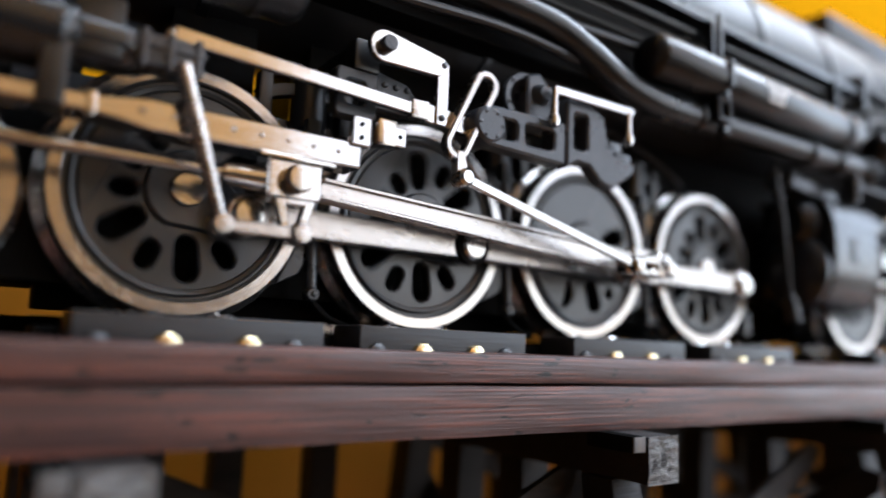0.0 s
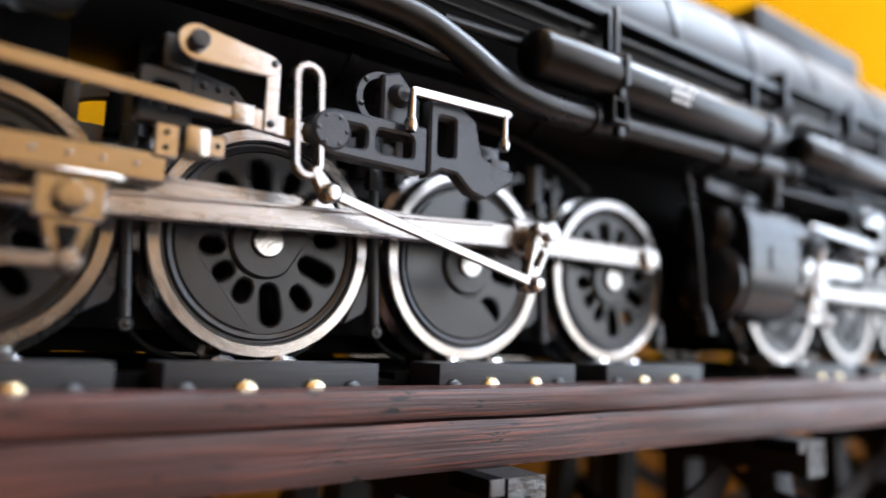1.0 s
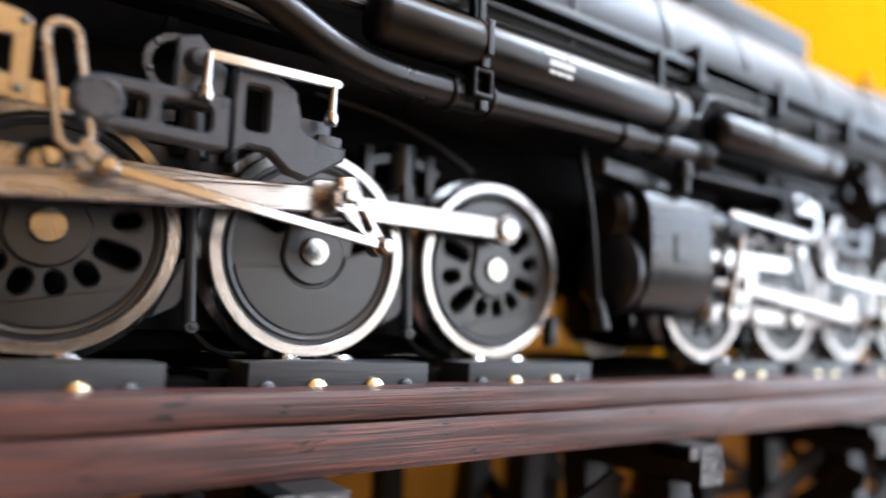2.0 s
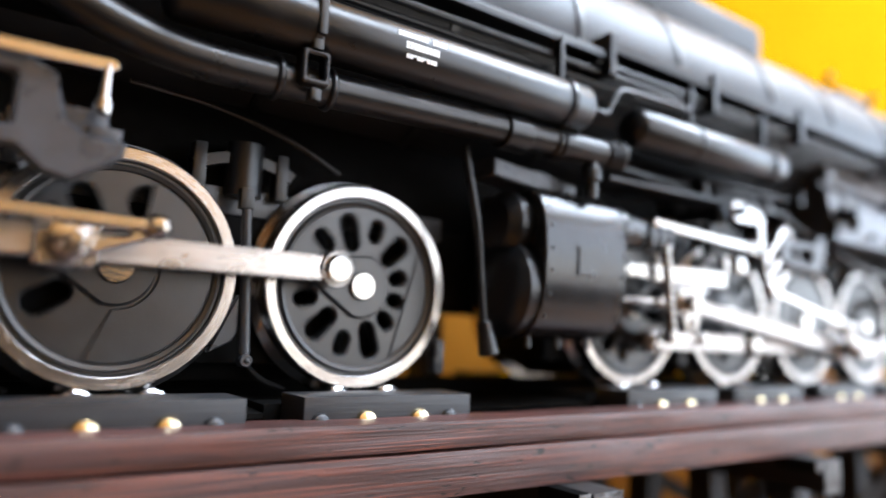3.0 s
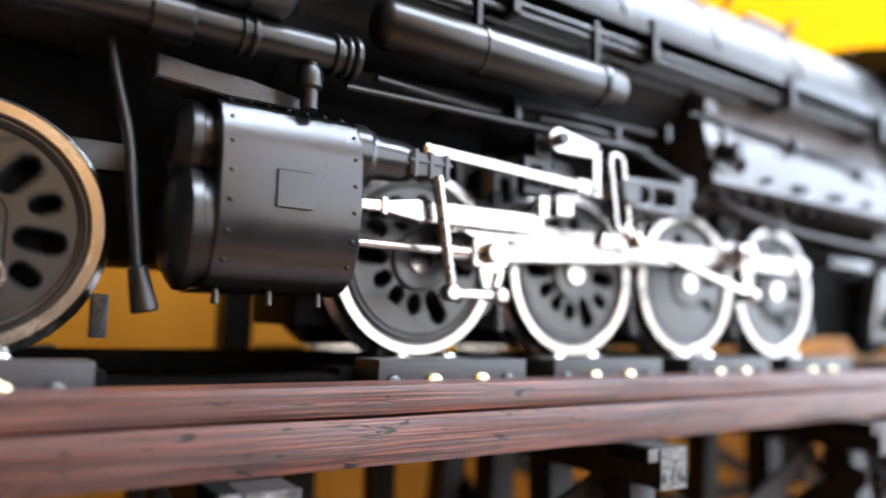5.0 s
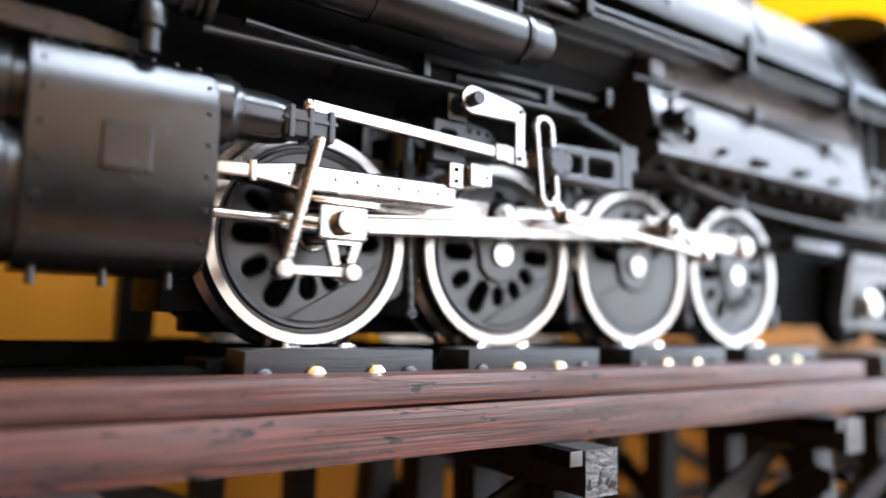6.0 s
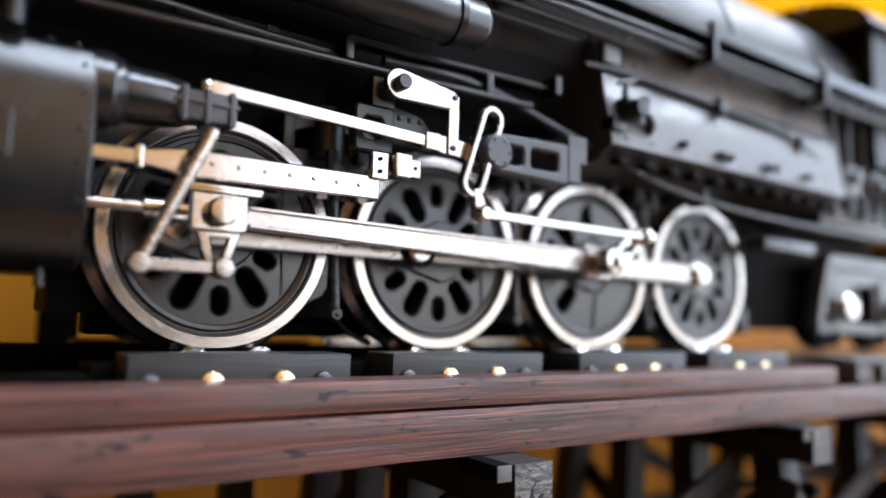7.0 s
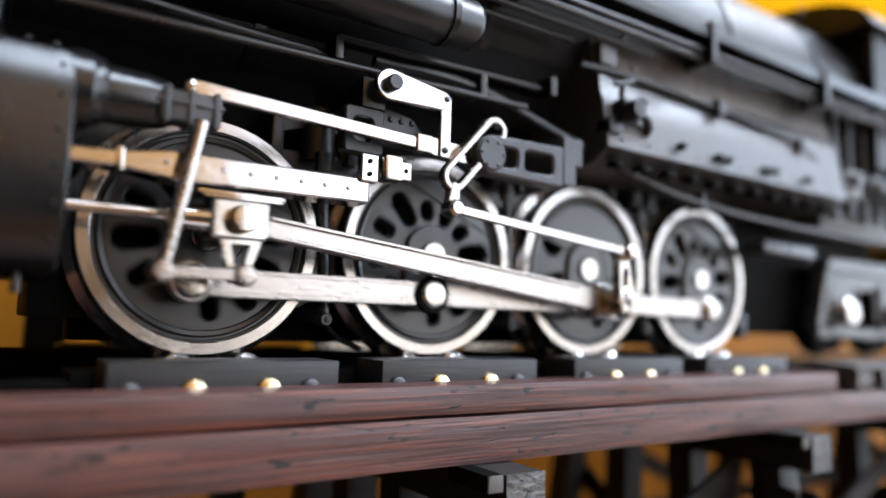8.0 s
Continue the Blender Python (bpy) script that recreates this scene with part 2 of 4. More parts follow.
def rod(bm, a, b, r, r2=None, seg=20, bevel=0.0):
    """A round bar between two points, with chamfered ends."""
    a, b = Vector(a), Vector(b)
    r2 = r if r2 is None else r2
    turn = (b - a).to_track_quat("Z", "Y").to_matrix()
    n = (b - a).length
    rings = [(0, 0), (0, r - bevel), (bevel, r), (n - bevel, r2), (n, r2 - bevel), (n, 0)] if bevel else [(0, 0), (0, r), (n, r2), (n, 0)]
    loops = []
    for h, rr in rings:
        if rr <= 0:
            loops.append([bm.verts.new(a + turn @ Vector((0, 0, h)))])
        else:
            loops.append([bm.verts.new(a + turn @ Vector((rr * math.cos(k * math.tau / seg), rr * math.sin(k * math.tau / seg), h))) for k in range(seg)])
    skin(bm, loops)
    return bm


def skin(bm, loops):
    for p, q in zip(loops, loops[1:]):
        n = max(len(p), len(q))
        for k in range(n):
            f = [p[k % len(p)], p[(k + 1) % len(p)], q[(k + 1) % len(q)], q[k % len(q)]]
            f = [v for i, v in enumerate(f) if v not in f[:i]]
            if len(f) > 2:
                bm.faces.new(f)


def lathe(bm, profile, seg=72, c=(0, 0, 0), axis="Y"):
    """Turn (radius, height) pairs about an axis through c."""
    loops = []
    for r, h in profile:
        ring = []
        for k in range(seg if r > 0 else 1):
            a = k * math.tau / seg
            p = {"Y": (r * math.cos(a), h, r * math.sin(a)), "Z": (r * math.cos(a), r * math.sin(a), h), "X": (h, r * math.cos(a), r * math.sin(a))}[axis]
            ring.append(bm.verts.new((c[0] + p[0], c[1] + p[1], c[2] + p[2])))
        loops.append(ring)
    skin(bm, loops)
    return bm


def tube(bm, pts, r, seg=14, steps=6):
    """A bent round pipe through points, smoothed."""
    P = [Vector(p) for p in pts]
    P = [2 * P[0] - P[1]] + P + [2 * P[-1] - P[-2]]
    line = []
    for i in range(1, len(P) - 2):
        for s in range(steps):
            t = s / steps
            a, b, c, d = P[i - 1 : i + 3]
            line.append(0.5 * (2 * b + (c - a) * t + (2 * a - 5 * b + 4 * c - d) * t**2 + (3 * b - a - 3 * c + d) * t**3))
    line.append(P[-2])
    loops = [[bm.verts.new(line[0])]]
    for i, p in enumerate(line):
        way = (line[min(i + 1, len(line) - 1)] - line[max(i - 1, 0)]).normalized()
        side = way.cross(Vector((0, 0.3, 1))).normalized()
        up = side.cross(way)
        loops.append([bm.verts.new(p + r * (math.cos(k * math.tau / seg) * side + math.sin(k * math.tau / seg) * up)) for k in range(seg)])
    loops.append([bm.verts.new(line[-1])])
    skin(bm, loops)
    return bm


def grown(loop, d):
    """A closed outline moved outwards by d (inwards: minus); counter-clockwise."""
    out, n = [], len(loop)
    for i in range(n):
        (ax, az), (bx, bz), (cx, cz) = loop[i - 1], loop[i], loop[(i + 1) % n]
        e, f = Vector((bx - ax, bz - az)), Vector((cx - bx, cz - bz))
        e, f = (e.normalized() if e.length else f.normalized()), f.normalized()
        m = Vector((e.y + f.y, -e.x - f.x))
        m = m / max(m.length, 0.3)
        out.append((bx + m.x * d / max(0.5, m.dot(Vector((e.y, -e.x)))), bz + m.y * d / max(0.5, m.dot(Vector((e.y, -e.x))))))
    return out


def area(loop):
    return sum(a[0] * b[1] - b[0] * a[1] for a, b in zip(loop, loop[1:] + loop[:1]))


def plate(bm, outer, holes=(), y0=0.0, y1=0.2, chamfer=0.02):
    """A flat plate in the xz plane with holes, its edges chamfered towards the front (y0)."""
    outer = outer if area(outer) > 0 else outer[::-1]
    holes = [h if area(h) > 0 else h[::-1] for h in holes]
    made, edges = bmesh.new(), []
    rims = []
    for n, loop in enumerate([outer, *holes]):
        top = [made.verts.new((x, y0, z)) for x, z in grown(loop, -chamfer if n == 0 else chamfer)]
        edges += [made.edges.new((top[i], top[(i + 1) % len(top)])) for i in range(len(top))]
        rims.append((loop, top))
    bmesh.ops.triangle_fill(made, use_beauty=True, edges=edges, normal=(0, -1, 0))
    for loop, top in rims:
        mid = [made.verts.new((x, y0 + chamfer, z)) for x, z in loop]
        low = [made.verts.new((x, y1, z)) for x, z in loop]
        skin(made, [top, mid, low])
    me = bpy.data.meshes.new("plate")
    made.to_mesh(me)
    made.free()
    bm.from_mesh(me)
    bpy.data.meshes.remove(me)
    return bm


def arc(cx, cz, r, a0, a1, n=12):
    return [(cx + r * math.cos(radians(a0 + (a1 - a0) * k / n)), cz + r * math.sin(radians(a0 + (a1 - a0) * k / n))) for k in range(n + 1)]


def circle(cx, cz, r, n=28):
    return arc(cx, cz, r, 0, 360 - 360 / n, n - 1)


def slot(ax, az, bx, bz, r, r2=None, n=9):
    """A long rounded outline from a to b."""
    a = math.degrees(math.atan2(bz - az, bx - ax))
    return arc(ax, az, r, a + 90, a + 270, n) + arc(bx, bz, r if r2 is None else r2, a - 90, a + 90, n)


def rounded(x0, x1, z0, z1, r=0.05):
    return arc(x1 - r, z1 - r, r, 0, 90, 4) + arc(x0 + r, z1 - r, r, 90, 180, 4) + arc(x0 + r, z0 + r, r, 180, 270, 4) + arc(x1 - r, z0 + r, r, 270, 360, 4)


def bolt(bm, x, y, z, r=0.05, h=0.05):
    """A small round head that faces the viewer's side (-y)."""
    return lathe(bm, [(0, -h), (r * 0.6, -h * 0.9), (r, -h * 0.4), (r, 0.02)], 10, (x, y, z))


def thing(name, label, category, at=(0, 0, 0), group=""):
    ob = new(name)
    ob.empty_display_size = 0.01
    ob.location = [c * U for c in at]
    return tagged(ob, label, category, group)


# ---- the room ----
def flat(name, x0, x1, y0, y1, z0, z1, mat, label):
    ob = part(name, box(bmesh.new(), x0, x1, y0, y1, z0, z1, 0), mat)
    return tagged(ob, label, kind="structure")


rx0, rx1, ry0, ry1, rz0, rz1 = ROOM
flat("wall_north", rx0, rx1, ry1, ry1 + 10, rz0, rz1, WALL, "plain yellow-orange painted wall behind the train")
flat("wall_west", rx0 - 10, rx0, ry0 - 10, ry1 + 10, rz0, rz1, GREYWALL, "plain grey painted side wall")
flat("floor", rx0 - 10, rx1 + 10, ry0 - 10, ry1 + 10, rz0 - 10, rz0, FLOOR, "brown wooden floorboards of the room")
top = plate(bmesh.new(), [(rx0 - 10, ry0 - 10), (rx1 + 10, ry0 - 10), (rx1 + 10, ry1 + 10), (rx0 - 10, ry1 + 10)], [[(a0, b0), (a1, b0), (a1, b1), (a0, b1)] for a0, a1, b0, b1 in (OVERHEAD_FILL, SMALL_FILL)], 0, 10, 0)
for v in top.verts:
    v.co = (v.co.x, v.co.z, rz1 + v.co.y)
tagged(part("ceiling", top, CEILING), "white painted ceiling with two unseen openings for added light", kind="structure")
# Board added where the lower wall falls into shade.
flat("baseboard", -80, 190, ry1 - 0.8, ry1 - 0.002, -9.6, 2.4, WALL_SHADE, "orange-brown board added for the shade on the wall behind the trestle")
wx0, wx1, wz0, wz1 = WINDOW
south = plate(bmesh.new(), [(rx0, rz0), (rx1, rz0), (rx1, rz1), (rx0, rz1)], [[(wx0, wz0), (wx1, wz0), (wx1, wz1), (wx0, wz1)]], ry0, ry0 - 10, 0)
east = plate(bmesh.new(), [(ry0 - 10, rz0), (ry1 + 10, rz0), (ry1 + 10, rz1), (ry0 - 10, rz1)], [[(a, b) for a, b in ((WINDOW_EAST[0], WINDOW_EAST[2]), (WINDOW_EAST[1], WINDOW_EAST[2]), (WINDOW_EAST[1], WINDOW_EAST[3]), (WINDOW_EAST[0], WINDOW_EAST[3]))]], 0, 10, 0)
for v in east.verts:
    v.co = (rx1 + v.co.y, v.co.x, v.co.z)
tagged(part("wall_east", east, PLASTER), "off-white painted wall with a tall window", kind="structure")
# Unseen panels added so low rods and pipe undersides mirror something dark.
flat("trim_south", rx0, rx1, ry0, ry0 + 2, rz0, wz0, DARK_PANEL, "unseen dark brown panel added below the window to darken reflections")
flat("wainscot_south", rx0, wx0 - 4, ry0, ry0 + 2, wz0, 16, DARK_PANEL, "unseen dark brown panel added beside the window to darken reflections")
tagged(part("wall_south", south, OCHRE), "ochre painted wall with a wide window", kind="structure")

TABLE_Z = -9.6
table = thing("table", "honey-coloured wooden table top under the trestle", "table", (40, 0, rz0))
part("tabletop", box(bmesh.new(), -120, 150, -20, 9.1, TABLE_Z - rz0 - 3, TABLE_Z - rz0, 0.4), TABLE, table)
for lx, ly in ((-112, -14), (142, -14), (-112, 5), (142, 5)):
    part("leg", box(bmesh.new(), lx - 3, lx + 3, ly - 3, ly + 3, 0, TABLE_Z - rz0 - 3, 0.3), TABLE, table)


# ---- the model trestle ----
def timber(bm, x0, x1, y0, y1, z0, z1, rough=0.012, cells=60):
    """A hewn beam along x with slightly uneven faces and worn edges."""
    n = max(2, int((x1 - x0) / (x1 - x0) * cells))
    loops = []
    for i in range(n + 1):
        x = x0 + (x1 - x0) * i / n
        ring = []
        m = 5
        sides = [(y0, z0 + (z1 - z0) * k / m) for k in range(m)] + [(y0 + (y1 - y0) * k / 3, z1) for k in range(3)]
        sides += [(y1, z1 - (z1 - z0) * k / m) for k in range(m)] + [(y1 - (y1 - y0) * k / 3, z0) for k in range(3)]
        for y, z in sides:
            d = noise.noise_vector(Vector((x * 0.55, y * 3.1, z * 3.7))) * rough
            worn = 0.02 if (abs(y - y0) < 1e-6 or abs(y - y1) < 1e-6) and (abs(z - z0) < 1e-6 or abs(z - z1) < 1e-6) else 0
            ring.append(bm.verts.new((x, y + d.y + (worn if y < (y0 + y1) / 2 else -worn), z + d.z + (worn if z < (z0 + z1) / 2 else -worn))))
        loops.append(ring)
    skin(bm, loops)
    bm.faces.new(loops[0])
    bm.faces.new(loops[-1])
    return bm


def build_trestle():
    top = thing("model_trestle", "dark-stained wooden model railway trestle on the table", "trestle", (0, 0, TABLE_Z))
    base = -TABLE_Z

    def beam(name, *b, mat=TIMBER, label="", rough=0.02, cells=160):
        x0, x1, y0, y1, z0, z1 = b
        return part(name, timber(bmesh.new(), x0, x1, y0, y1, z0 + base, z1 + base, rough, cells), mat, top, label, sharp=24)

    beam("upper_stringer", -14, 34.0, -1.85, -0.95, -0.805, -0.34, label="dark stained timber with reddish grain")
    beam("lower_stringer", -14, 64, -1.87, -0.95, -1.57, -0.818, label="dark stained timber with reddish grain and splits", cells=240)
    # Far stringers use the darker copy, which carries their shade.
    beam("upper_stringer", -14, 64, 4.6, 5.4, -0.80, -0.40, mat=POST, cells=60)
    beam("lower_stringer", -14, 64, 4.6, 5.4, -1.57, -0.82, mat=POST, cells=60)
    beam("deck_board", 34.6, 64, -2.0, -0.6, -0.30, -0.16, mat=GREYWOOD, cells=40)
    beam("refuge_post", 17.5, 18.25, 6.1, 6.8, -2.4, 3.9, mat=POST, cells=4)
    for k in range(22):
        x = 34.8 + 1.3 * k
        beam("tie_end", x, x + 0.75, -1.95, 5.0, -0.755, -0.31, mat=GREYWOOD, cells=4)
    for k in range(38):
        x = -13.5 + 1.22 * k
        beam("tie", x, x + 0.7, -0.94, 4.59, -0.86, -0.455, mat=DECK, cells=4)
    # Dark sheet added beneath the ties to shade the gaps between them.
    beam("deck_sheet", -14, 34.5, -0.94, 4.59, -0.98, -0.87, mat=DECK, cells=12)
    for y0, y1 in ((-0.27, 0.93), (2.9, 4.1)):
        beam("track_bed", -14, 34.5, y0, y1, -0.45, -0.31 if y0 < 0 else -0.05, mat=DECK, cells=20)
    for k in range(-1, 8):
        x = 6.77 + 8.2 * k + (0.36 if k == 1 else -0.05 if k == 2 else 0)
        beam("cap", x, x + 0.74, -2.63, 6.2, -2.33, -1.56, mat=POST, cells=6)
        rough_end = bmesh.new()
        nx, nz = 9, 10
        grid = [[rough_end.verts.new((x + 0.74 * i / nx, -2.64 - 0.03 * noise.noise(Vector((x + i * 0.9, 0, j * 2.2))), base - 2.33 + 0.765 * j / nz)) for i in range(nx + 1)] for j in range(nz + 1)]
        for j in range(nz):
            for i in range(nx):
                rough_end.faces.new((grid[j][i], grid[j][i + 1], grid[j + 1][i + 1], grid[j + 1][i]))
        part("cap_end", rough_end, ENDGRAIN, top, "rough-sawn grey end grain")
        # Shade on the brace's sides is put into black; its end stays grey.
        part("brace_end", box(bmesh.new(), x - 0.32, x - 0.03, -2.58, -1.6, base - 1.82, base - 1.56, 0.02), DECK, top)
        part("sawn_end", box(bmesh.new(), x - 0.31, x - 0.04, -2.612, -2.585, base - 1.81, base - 1.57, 0.01), GREYWOOD, top)
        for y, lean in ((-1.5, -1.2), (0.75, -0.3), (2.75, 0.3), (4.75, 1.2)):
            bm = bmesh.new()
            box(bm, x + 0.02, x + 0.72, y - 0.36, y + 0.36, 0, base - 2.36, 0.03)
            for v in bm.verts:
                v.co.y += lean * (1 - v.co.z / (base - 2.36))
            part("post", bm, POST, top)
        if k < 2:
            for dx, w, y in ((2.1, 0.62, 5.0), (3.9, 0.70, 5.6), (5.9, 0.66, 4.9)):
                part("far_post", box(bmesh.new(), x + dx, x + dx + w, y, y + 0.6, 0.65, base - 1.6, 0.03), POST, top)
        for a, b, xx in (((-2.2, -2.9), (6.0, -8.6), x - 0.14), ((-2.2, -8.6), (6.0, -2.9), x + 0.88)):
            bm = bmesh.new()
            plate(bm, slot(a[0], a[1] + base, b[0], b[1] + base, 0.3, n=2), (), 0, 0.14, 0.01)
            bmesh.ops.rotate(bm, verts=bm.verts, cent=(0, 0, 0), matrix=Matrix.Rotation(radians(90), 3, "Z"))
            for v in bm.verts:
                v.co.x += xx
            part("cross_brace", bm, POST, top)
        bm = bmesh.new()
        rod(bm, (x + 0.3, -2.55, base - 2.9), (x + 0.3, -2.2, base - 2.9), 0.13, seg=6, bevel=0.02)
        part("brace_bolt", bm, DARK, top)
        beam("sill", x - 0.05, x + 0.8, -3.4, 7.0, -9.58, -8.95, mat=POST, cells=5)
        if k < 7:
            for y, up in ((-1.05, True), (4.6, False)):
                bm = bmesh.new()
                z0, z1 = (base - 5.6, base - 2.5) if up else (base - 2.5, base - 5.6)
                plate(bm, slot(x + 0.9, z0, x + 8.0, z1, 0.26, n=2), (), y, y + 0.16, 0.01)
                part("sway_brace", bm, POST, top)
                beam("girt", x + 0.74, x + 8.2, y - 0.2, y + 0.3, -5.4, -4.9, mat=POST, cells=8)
    return top


trestle = build_trestle()


def build_roller_stand():
    """A black block with brass and black screws, and two bearings on which a wheel turns."""
    ob = thing("roller_stand", "black metal roller block with brass screws on the trestle", "roller stand", group="roller stands under the drivers")
    bm = box(bmesh.new(), -1.57, 1.57, -1.18, -0.3, -0.30, 0.14, 0.018)
    part("block", bm, BLOCK, ob)
    part("rail_bar", box(bmesh.new(), -1.85, 1.85, -0.28, 0.95, -0.30, -0.05, 0.02), DARK, ob)
    for x, r, mat, lab in ((-0.505, 0.19, BRASS, "domed brass screw head"), (0.505, 0.19, BRASS, "domed brass screw head"), (-1.30, 0.16, BLOCK, ""), (1.12, 0.16, BLOCK, "")):
        bm = lathe(bmesh.new(), [(0, -0.12), (r * 0.5, -0.105), (r * 0.85, -0.07), (r, 0.0), (r, 0.03)], 22, (x, -1.17, -0.25))
        part("screw" if mat is BRASS else "black_bolt", bm, mat, ob, lab)
    for x in (-0.5, 0.5):
        bm = lathe(bmesh.new(), [(0, -0.28), (0.2, -0.28), (0.25, -0.24), (0.25, 0.42), (0.2, 0.46), (0, 0.46)], 24, (x, 0, -0.038))
        part("bearing", bm, STEEL, ob, "bright steel bearing")
    return ob


S, ENGINES = 4.02, (0.0, 19.373)
AXLES = {0.0: (0.0, 3.993, 8.022, 12.087), 19.373: (19.373, 23.428, 27.388, 31.242)}
STANDS = {0.0: (0.133, 3.841, 8.127, 12.157), 19.373: (19.51, 23.39, 27.478, 31.45)}
stand = build_roller_stand()
stand.matrix_basis = pose(STANDS[0.0][0] * U, 0, -0.15 * U)
for ox in ENGINES:
    for i in range(4):
        x = STANDS[ox][i] * U
        if ox or i:
            copy_thing(stand, pose(x, 0, -0.15 * U))
        copy_thing(stand, Matrix.Translation((x, 3.85 * U, -0.15 * U)) @ pose(0, 0, 0, 0, 0, 180))


# ---- the locomotive ----
loco = thing("steam_locomotive", "black model steam locomotive with bright nickel rods on rollers", "model locomotive")
R, PIN, AXLE_Z = 1.8, 0.79, 1.8  # wheel and crank radius, axle height
TURN_RATE = 423.0  # degrees a second, anticlockwise as seen from the near side
PHASE = {0.0: 335.0, 19.373: 102.0}
MAIN_ROD, PISTON_Z = 7.6, 1.94
SPREAD = 1.025  # the fixed gear along the engine
LINK_AT, FOOT, ECC, ECC_LAG, ECC_ROD = (3.90, 3.42), (0.32, -1.04), 0.50, -95.0, 4.15


def polar(r, a):
    return (r * math.cos(radians(a)), r * math.sin(radians(a)))


def wheel_centre(main):
    """A disc wheel with pairs of long and short openings, hub and rim; its crank pin lies towards +x."""
    holes = []
    if main:
        for a in (46, -46):
            holes.append(slot(*polar(0.80, a), *polar(1.12, a), 0.16, 0.185, n=7))
        holes.append(circle(*polar(1.05, -95), 0.27, 20))
        holes.append(circle(*polar(1.16, -21), 0.11, 14))
    for k in range(1, 12) if not main else ():
        a = 30 * k
        if k == 6:
            holes.append(slot(*polar(0.76, a), *polar(0.84, a), 0.13, n=6))
        elif k % 2:
            r0, r1 = (0.98, 1.14) if k not in (5, 7) else (0.78, 0.88)
            holes.append(slot(*polar(r0, a), *polar(r1, a), 0.135, n=6))
        else:
            holes.append(slot(*polar(0.80, a), *polar(1.14, a), 0.15, 0.175, n=7))
    bm = plate(bmesh.new(), circle(0, 0, 1.46, 72), holes, 0.07, 0.30, 0.035)
    lathe(bm, [(1.42, 0.08), (1.44, 0.03), (1.50, 0.01), (1.52, 0.03), (1.535, 0.08), (1.57, 0.08), (1.585, 0.02), (1.60, 0.02), (1.60, 0.30), (1.42, 0.30)], 72)
    plate(bm, slot(0, 0, PIN, 0, 0.58, 0.30, n=18), (), -0.02, 0.1, 0.04)
    return bm


def tyre_ring():
    return lathe(bmesh.new(), [(1.60, 0.0), (1.615, -0.012), (1.775, -0.012), (1.80, 0.015), (1.80, 0.36), (1.86, 0.40), (1.93, 0.44), (1.95, 0.48), (1.93, 0.53), (1.60, 0.53), (1.60, 0.0)], 96)


def weight(main):
    """The raised counterweight opposite the pin."""
    d, r = (0.05, 1.41) if main else (0.98, 1.41)
    a = math.degrees(math.acos(d / r))
    loop = arc(0, 0, r, 180 - a, 180 + a, 30)
    if main:
        loop += arc(0, 0, 0.62, 255, 105, 12)
    return plate(bmesh.new(), loop, (), 0.03, 0.1, 0.02)


WHEELS, SIDE_RODS, RIGS = [], [], {}
models = {}
for main in (False, True):
    w = part("driving_wheel", wheel_centre(main), WHEEL, loco, "dark grey disc wheel with bright tyre", sharp=28)
    part("tyre", tyre_ring(), TYRE, w, "bright nickel tyre", sharp=30)
    part("axle_end", lathe(bmesh.new(), [(0, -0.10), (0.225, -0.10), (0.25, -0.075), (0.25, 0.0)], 32), NICKEL, w, "bright nickel axle end")
    part("counterweight", weight(main), WHEEL, w)
    part("crank_pin", lathe(bmesh.new(), [(0, -0.5), (0.13, -0.5), (0.13, 0.0)], 20, (PIN, 0, 0)), NICKEL, w, "bright nickel crank pin")
    models[main] = w


def fresh(w):
    """A wheel like w, with its parts."""
    o = again(w, loco)
    for c in w.children:
        again(c, o)
    return o


used = set()
for ox in ENGINES:
    for i in range(4):
        main = i == 2
        w = models[main] if main not in used else fresh(models[main])
        used.add(main)
        WHEELS.append((w, ox, AXLES[ox][i], 0.0))

far_centre = lathe(bmesh.new(), [(0, -0.12), (1.58, -0.12), (1.58, -0.42), (0, -0.42)], 48)
far = part("far_wheel", far_centre, DARK, loco, "far-side wheel with dark centre")
far_ring = lathe(bmesh.new(), [(1.58, 0.0), (1.80, 0.0), (1.80, -0.36), (1.93, -0.44), (1.93, -0.53), (1.70, -0.53), (1.58, -0.44), (1.58, 0.0)], 64)
far_tyre = part("tyre", far_ring, TYRE, far, "bright nickel tyre")
axle = part("axle", rod(bmesh.new(), (0, -3.3, 0), (0, -0.4, 0), 0.22), DARK, far)
for n, (ox, i) in enumerate((ox, i) for ox in ENGINES for i in range(4)):
    w = far
    if n:
        w = again(far)
        again(axle, w), again(far_tyre, w)
    WHEELS.append((w, ox, AXLES[ox][i], 3.85))


def side_rod(length, big_left, big_right):
    """A flat fluted rod from pin to pin with round bosses; its left pin at the origin."""
    bm = plate(bmesh.new(), slot(0.1, 0, length - 0.1, 0, 0.21, n=4), (), -0.52, -0.28, 0.03)
    for x, b in ((0, big_left), (length, big_right)):
        lathe(bm, [(0.29 + b, -0.25), (0.31 + b, -0.28), (0.31 + b, -0.53), (0.28 + b, -0.56), (0, -0.56)], 32, (x, 0, 0))
    for s in (-1, 1):
        plate(bm, [(0.4, s * 0.14), (length - 0.4, s * 0.14), (length - 0.4, s * 0.2), (0.4, s * 0.2)], (), -0.545, -0.5, 0.008)
    return bm


